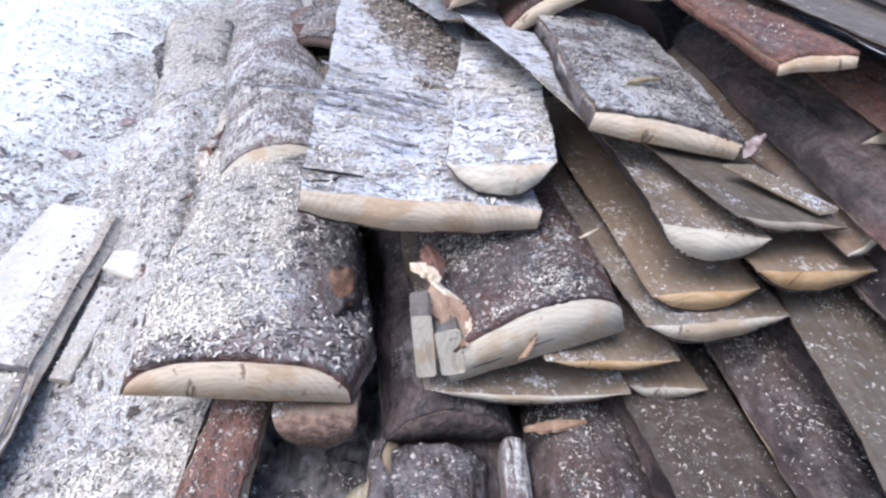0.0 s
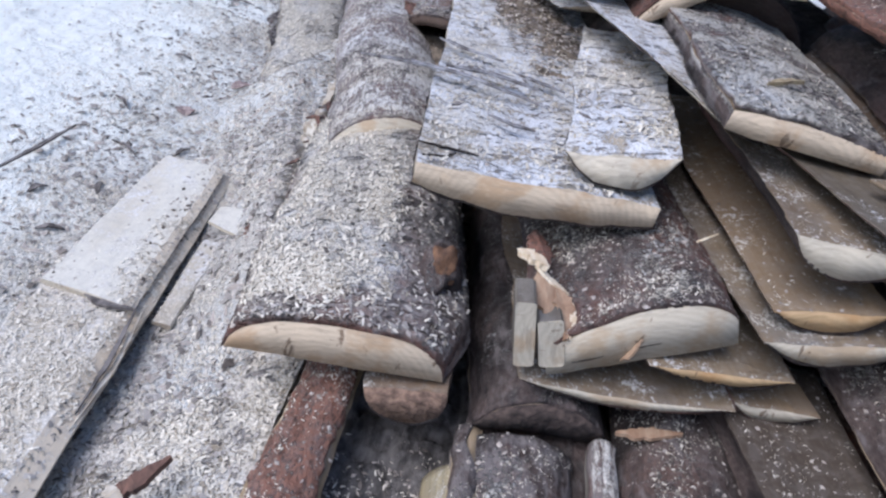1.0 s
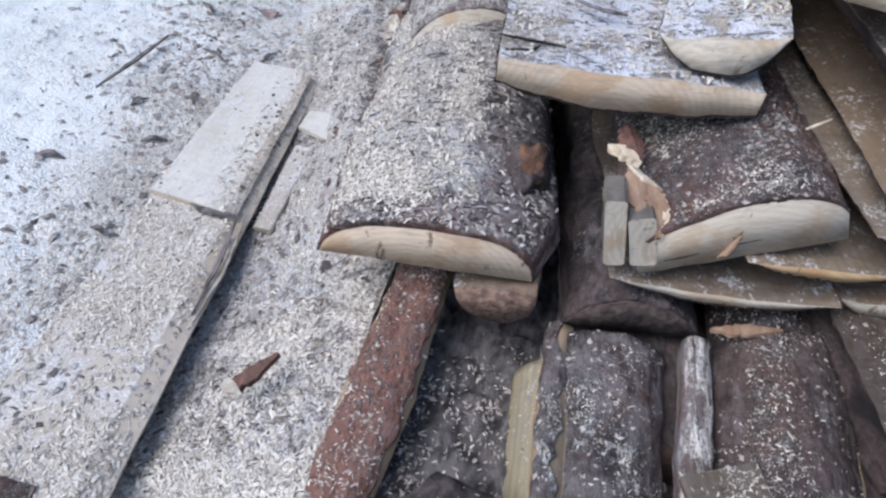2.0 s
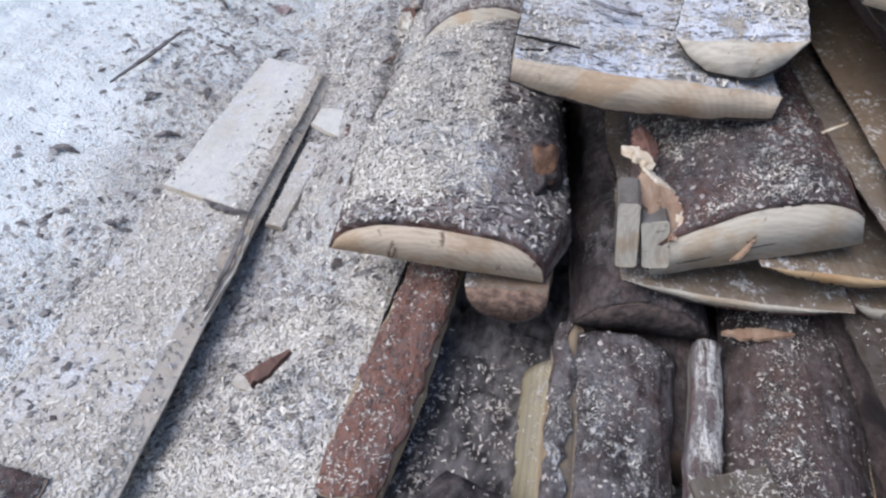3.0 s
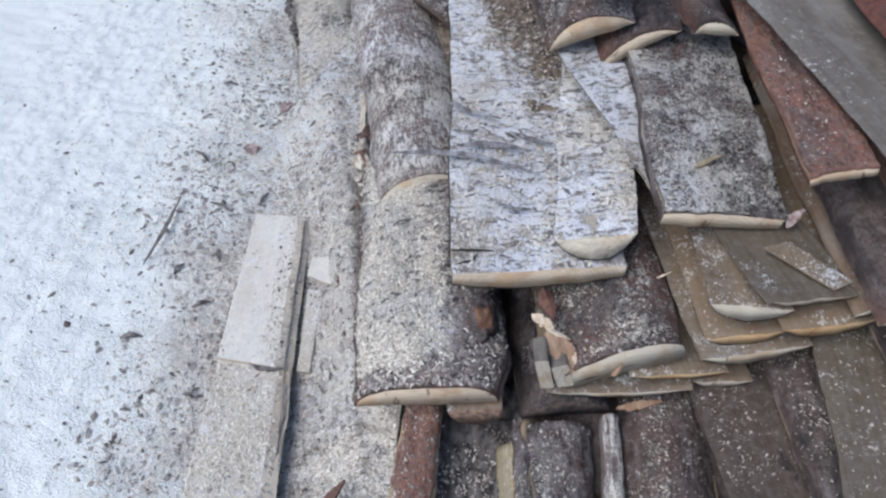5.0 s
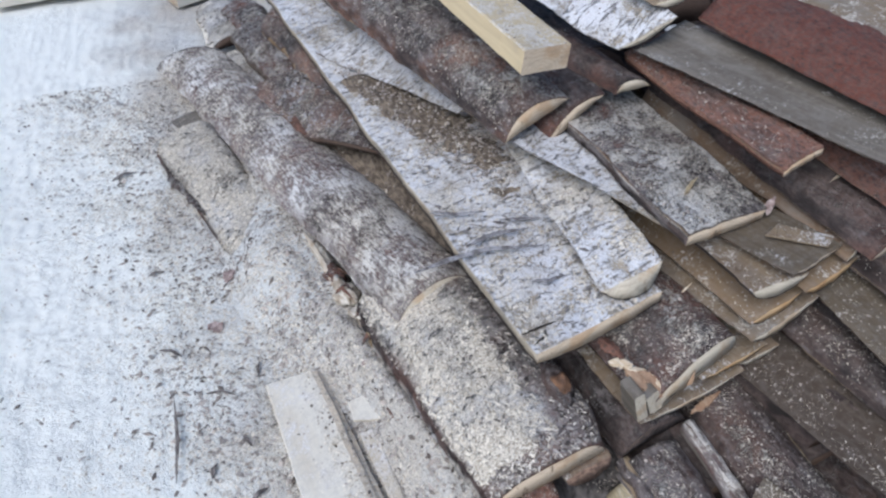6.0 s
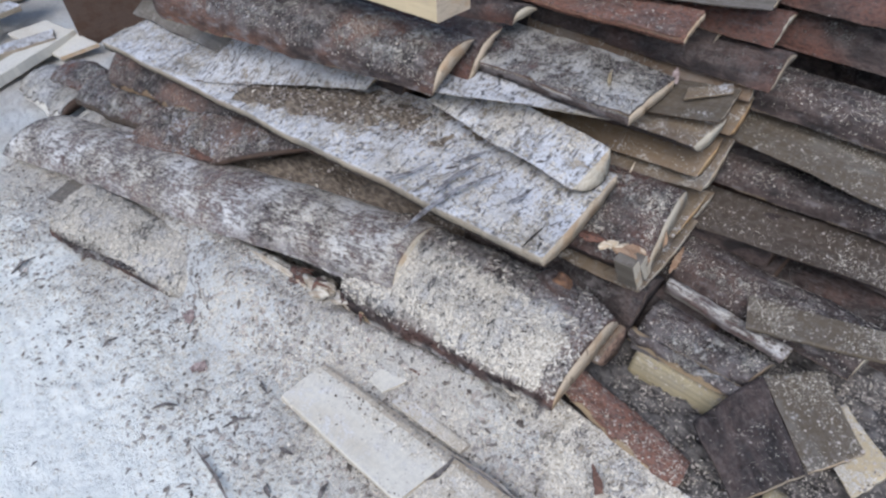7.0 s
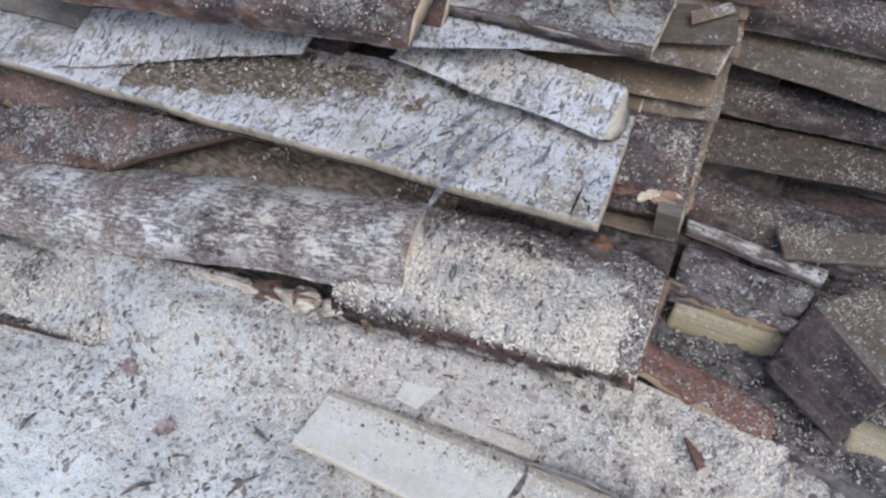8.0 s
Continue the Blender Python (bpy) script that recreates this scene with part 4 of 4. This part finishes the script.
# ---- hidden layers that carry the pile, the gaps' shade put into their dark bark ----
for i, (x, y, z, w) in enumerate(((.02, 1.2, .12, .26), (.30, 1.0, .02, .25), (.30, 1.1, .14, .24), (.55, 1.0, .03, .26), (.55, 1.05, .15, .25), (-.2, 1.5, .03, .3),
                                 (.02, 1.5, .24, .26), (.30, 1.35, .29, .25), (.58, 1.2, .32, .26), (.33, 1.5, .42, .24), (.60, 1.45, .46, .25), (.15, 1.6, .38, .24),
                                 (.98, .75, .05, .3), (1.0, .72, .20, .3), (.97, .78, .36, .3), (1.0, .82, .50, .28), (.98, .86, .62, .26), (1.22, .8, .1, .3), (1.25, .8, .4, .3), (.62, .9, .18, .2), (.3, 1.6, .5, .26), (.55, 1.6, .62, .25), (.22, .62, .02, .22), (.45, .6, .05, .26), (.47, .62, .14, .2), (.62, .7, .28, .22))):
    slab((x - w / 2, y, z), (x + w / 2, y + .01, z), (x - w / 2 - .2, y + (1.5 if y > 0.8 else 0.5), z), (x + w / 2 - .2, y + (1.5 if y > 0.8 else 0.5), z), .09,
         "rough bark slab deep inside the pile, darkened for shaded gaps", bark="dark", wood="brown", end="brown", seed=20 + i)


def litter(name, x0, x1, y0, y1, top, label):
    """A low mound of dark bark litter."""
    nx, ny = int((x1 - x0) / .008), int((y1 - y0) / .008)
    V = []
    for j in range(ny + 1):
        for i in range(nx + 1):
            x, y = x0 + (x1 - x0) * i / nx, y0 + (y1 - y0) * j / ny
            e = min(1.0, min(i, nx - i, j, ny - j) / 6)
            z = -.02 + e * (.02 + top) + e * (.014 * noise.noise((x * 18, y * 18, 1)) + .013 * noise.noise((x * 46, y * 46, 2)) + .009 * noise.noise((x * 110, y * 110, 3)))
            V.append((x + .006 * noise.noise((x * 40, y * 40, 7)), y, z))
    w = nx + 1
    F = [(j * w + i, j * w + i + 1, j * w + w + i + 1, j * w + w + i) for j in range(ny) for i in range(nx)]
    return tagged(new(name, mesh_of(name, V, F, [LITTER])), label, "bark litter", "", "stuff")


def debris(x0, y0, z0, x1, y1, z1, half, label, tilt=.065, bulk=.010):
    """Dirt and crumbs heaped unevenly along a line."""
    n, m = 90, 30
    V = []
    a, b = Vector((x0, y0, z0)), Vector((x1, y1, z1))
    w = (b - a).cross(Vector((0, 0, 1))).normalized()
    for j in range(n + 1):
        for i in range(m + 1):
            e = 2 * i / m - 1
            q = a.lerp(b, j / n) + w * half * e * (1 + .25 * noise.noise((j * .12, e, 3)))
            hgt = bulk * (1 - e * e) * min(1, j / 6, (n - j) / 6) + .8 * bulk * noise.noise(q * 14) + .006 * noise.noise(q * 40) + .003 * noise.noise(q * 110) - .003
            V.append((q.x, q.y, q.z + tilt * half * e + min(hgt, 1.6 * bulk)))
    F = [(j * (m + 1) + i, (j + 1) * (m + 1) + i, (j + 1) * (m + 1) + i + 1, j * (m + 1) + i + 1) for j in range(n) for i in range(m)]
    return tagged(new("bark_debris", mesh_of("bark_debris", V, F, [DIRT])), label, "bark debris", "", "stuff")


debris(.055, 1.22, .389, -.225, 2.05, .384, .095, "brown dirt and bark crumbs on the wide slab")
debris(-.10, 1.20, .20, -.40, 2.25, .135, .12, "brown dirt and bark crumbs filling the gap beside the long slab", .25, .028)
litter("bark_litter", -.23, .30, .02, 1.0, .022, "dark damp bark litter under the front of the pile")
litter("bark_litter", -.14, .8, -.30, .13, .014, "bark litter trodden in front of the pile")
litter("bark_litter", .28, 1.1, .05, 1.6, .02, "dark bark litter beneath the pile's near side")
litter("bark_litter", -.40, .30, .98, 3.2, .03, "dark bark litter beneath the pile")

# ---- loose sawdust and crumbs ----
def frame_at(f, u, s, eps=0.004):
    p = f(u, s)
    a, b = f(min(1, u + eps), s) - f(max(0, u - eps), s), f(u, min(1, s + eps)) - f(u, max(0, s - eps))
    n = a.cross(b)
    n.normalize()
    return p, (n if n.z > 0 else -n)


def strew(name, spots, material, label, category, size, slim, seed, solid=False):
    """Small curled flakes (or solid crumbs) on the spots, a list of place, normal and scale."""
    rng = random.Random(seed)
    V, F = [], []
    for p, nrm, k in spots:
        t = Vector((rng.gauss(0, 1), rng.gauss(0, 1), rng.gauss(0, 1)))
        t = (t - t.dot(nrm) * nrm).normalized()
        t = (t + nrm * rng.gauss(0, 0.22)).normalized()
        w = nrm.cross(t).normalized()
        up = t.cross(w)
        ln = size * k * rng.uniform(0.5, 1.5)
        wd = ln * rng.uniform(*slim)
        i = len(V)
        if solid:
            th = min(ln, wd) * rng.uniform(0.10, 0.28)
            c = p + nrm * th * 0.3
            V += [c + t * ln * 0.5, c + w * wd * rng.uniform(0.3, 0.6), c - t * ln * rng.uniform(0.3, 0.5), c - w * wd * 0.5, c + up * th + t * ln * rng.uniform(-0.3, 0.3) + w * wd * rng.uniform(-0.2, 0.2), c - up * th]
            F += [(i + a, i + b, i + 4) for a, b in ((0, 1), (1, 2), (2, 3), (3, 0))] + [(i + b, i + a, i + 5) for a, b in ((0, 1), (1, 2), (2, 3), (3, 0))]
        else:
            arch = ln * rng.uniform(0.0, 0.3)
            c = p + nrm * 0.0008
            tw = w * wd * 0.5
            V += [c - t * ln * 0.5 - tw, c - t * ln * 0.5 + tw, c + up * arch - tw * 1.2, c + up * arch + tw, c + t * ln * 0.5 - tw * 0.6, c + t * ln * 0.5 + tw * 0.6]
            F += [(i, i + 2, i + 3, i + 1), (i + 2, i + 4, i + 5, i + 3)]
    ob = new(name, mesh_of(name, V, F, [material], None, False))
    return tagged(ob, label, category, "", "stuff")


def heaps(p, scale=11.0, seed=0.0):
    return 0.5 + 0.9 * noise.noise(p * scale + Vector((seed, 0, 0))) + 0.5 * noise.noise(p * scale * 3.3)


rng = random.Random(5)
spots, bits, dull_tops = [], [], []
for f, length, width, dense, bare in DUSTY:
    dark = dense < 0.6
    for i in range(int(length * width * (230000 if dark else 62000) * min(dense, 2.2) / (1 + max(0, length - 1) * 0.9))):
        u, s = rng.uniform(0.02, 0.98), rng.random() ** 1.3
        p, nrm = frame_at(f, u, s)
        if nrm.z < 0.2:
            continue
        wob = 0.10 * noise.noise(p * 22) + 0.05 * noise.noise(p * 60)
        keep = min(1, (nrm.z - 0.12) * 1.7) * (0.12 if u + wob > bare[0] or s * length + 0.12 * wob < bare[1] else 1.0)
        clump = max(0.025, 1.35 * (heaps(p, 11.0) - 0.27)) if dark else heaps(p)
        if rng.random() < clump * (0.6 + 0.4 * dense) * keep:
            spots.append((p, nrm, (0.24 + 0.42 * rng.random() ** 3) if dark else (0.4 + 0.85 * rng.random())))
        elif dense > 1.2 and i % (6 if 1.65 < dense < 1.75 else 19) == 0:
            dull_tops.append((p, nrm, rng.uniform(0.3, 1.0)))
        elif i % 26 == 0:
            bits.append((p, nrm, rng.uniform(0.4, 1.0)))
yard, yard_bits, dull = [], [], []


def on_yard(x, y):
    e = 0.01
    return Vector((x, y, rise(x, y))), Vector((rise(x - e, y) - rise(x + e, y), rise(x, y - e) - rise(x, y + e), 2 * e)).normalized()


for x0, x1, y0, y1, count in ((-1.35, -0.15, 0.25, 1.5, 160000), (-1.6, -0.4, 1.5, 3.0, 100000)):
    for i in range(count):
        x, y = rng.uniform(x0, x1), rng.uniform(y0, y1)
        p, nrm = on_yard(x, y)
        close = min(1.0, max(0.07, 1.20 + (x + 0.30 + 0.262 * (y - 0.7)) * 1.75))
        if rng.random() < heaps(p, 6.0, 3.0) * close:
            yard.append((p, nrm, (0.4 + 0.85 * rng.random()) if y < 1.5 else 1.1))
        if i % 5 == 0 and rng.random() < 1.1 * heaps(p, 5.0, 11.0) * close ** 1.5:
            dull.append((p, nrm, rng.uniform(0.4, 1.3)))
        if i % 5 == 0 and rng.random() < 1.3 * heaps(p, 4.0, 8.0) * close ** 1.5:
            yard_bits.append((p, nrm, 0.3 + 1.9 * rng.random() ** 4.5))
for i in range(15000):
    x, y = rng.uniform(-.2, .34), rng.uniform(.13, .75)
    if rng.random() < heaps(Vector((x, y, 0)), 9.0, 2.0):
        (yard if i % 2 == 0 else yard_bits).append((Vector((x, y, .024 + .008 * rng.random())), Vector((rng.gauss(0, .3), rng.gauss(0, .3), 1)).normalized(), rng.uniform(.4, 1.0)))
for i in range(1500):
    u, w = rng.random(), rng.random()
    x, y = -.21 + .19 * u - .21 * w, 1.38 + .70 * w
    if heaps(Vector((x, y, 0)), 14.0, 6.0) > .35:
        bits.append((Vector((x + .10, y, .390 + .005 * rng.random() + .011 * u)), Vector((0, 0, 1)), rng.uniform(.5, 1.6)))
for i in range(90):
    k, away = rng.random(), abs(rng.gauss(0, .028))
    bits.append((Vector((-.497 - .066 * k - away, .80 + .40 * k, .0535 - .11 * away)), Vector((0, 0, 1)), rng.uniform(.3, 1.2)))
for i in range(5200):
    k, e = rng.random(), rng.uniform(-1, 1)
    q = Vector((-.10 - .30 * k + .12 * e, 1.20 + 1.05 * k, .212 - .065 * k + .03 * e))
    if heaps(q, 12.0, 1.0) > .35:
        (bits if i % 4 else spots).append((q + Vector((0, 0, .012 * rng.random())), Vector((rng.gauss(0, .4), rng.gauss(0, .4), 1)).normalized(), rng.uniform(.5, 1.7)))
for i in range(600):
    k, e = rng.random(), rng.uniform(-1, 1)
    q = Vector((.055 - .28 * k + .095 * e, 1.22 + .83 * k, .396 + .005 * e))
    (bits if i % 3 else spots).append((q + Vector((0, 0, .006 * rng.random())), Vector((rng.gauss(0, .3), rng.gauss(0, .3), 1)).normalized(), rng.uniform(.5, 1.6)))
strew("sawdust", spots, FLAKE, "pale curled sawdust flakes lying on the slabs", "sawdust", 0.0078, (0.12, 0.32), 1)
strew("sawdust", yard, FLAKE, "pale curled sawdust flakes strewn over the yard", "sawdust", 0.0064, (0.14, 0.34), 2)
plates = []
for f, length, width, dense, bare in DUSTY[2:4] + [d for d in DUSTY if abs(d[3] - .31) < .003]:
    for i in range(int(length * width * 2300)):
        u, s = rng.uniform(0.04, 0.96), rng.random()
        p, nrm = frame_at(f, u, s)
        if heaps(p, 7.0, 4.0) > 0.45 and s * length > 0.07:
            plates.append((p, nrm, rng.uniform(0.4, 1.0) + rng.random() ** 6))
for i in range(3200):
    y = rng.uniform(1.15, 2.9)
    x = -.40 - .262 * (y - .7) - abs(rng.gauss(0, .20))
    p, nrm = on_yard(x, y)
    if heaps(p, 5.0, 14.0) > .55:
        plates.append((p, (nrm + Vector((rng.gauss(0, .25), rng.gauss(0, .25), 0))).normalized(), .25 + .55 * rng.random() ** 2))
strew("bark_plates", plates, PLATE, "flaked plates of grey bark lying in the sawdust", "bark plates", 0.021, (0.18, 0.45), 6, True)
strew("wood_shavings", dull_tops, DULL, "grey-brown shavings among the sawdust on the slabs", "shavings", 0.011, (0.2, 0.5), 9)
strew("wood_shavings", dull, DULL, "grey-brown shavings trodden into the yard", "shavings", 0.012, (0.2, 0.5), 8)
strew("bark_crumbs", bits, CRUMB, "dark crumbs of bark lying on the slabs", "bark crumbs", 0.009, (0.3, 0.8), 3, True)
strew("bark_crumbs", yard_bits, CRUMB, "dark crumbs of bark strewn over the yard", "bark crumbs", 0.012, (0.25, 0.6), 4, True)
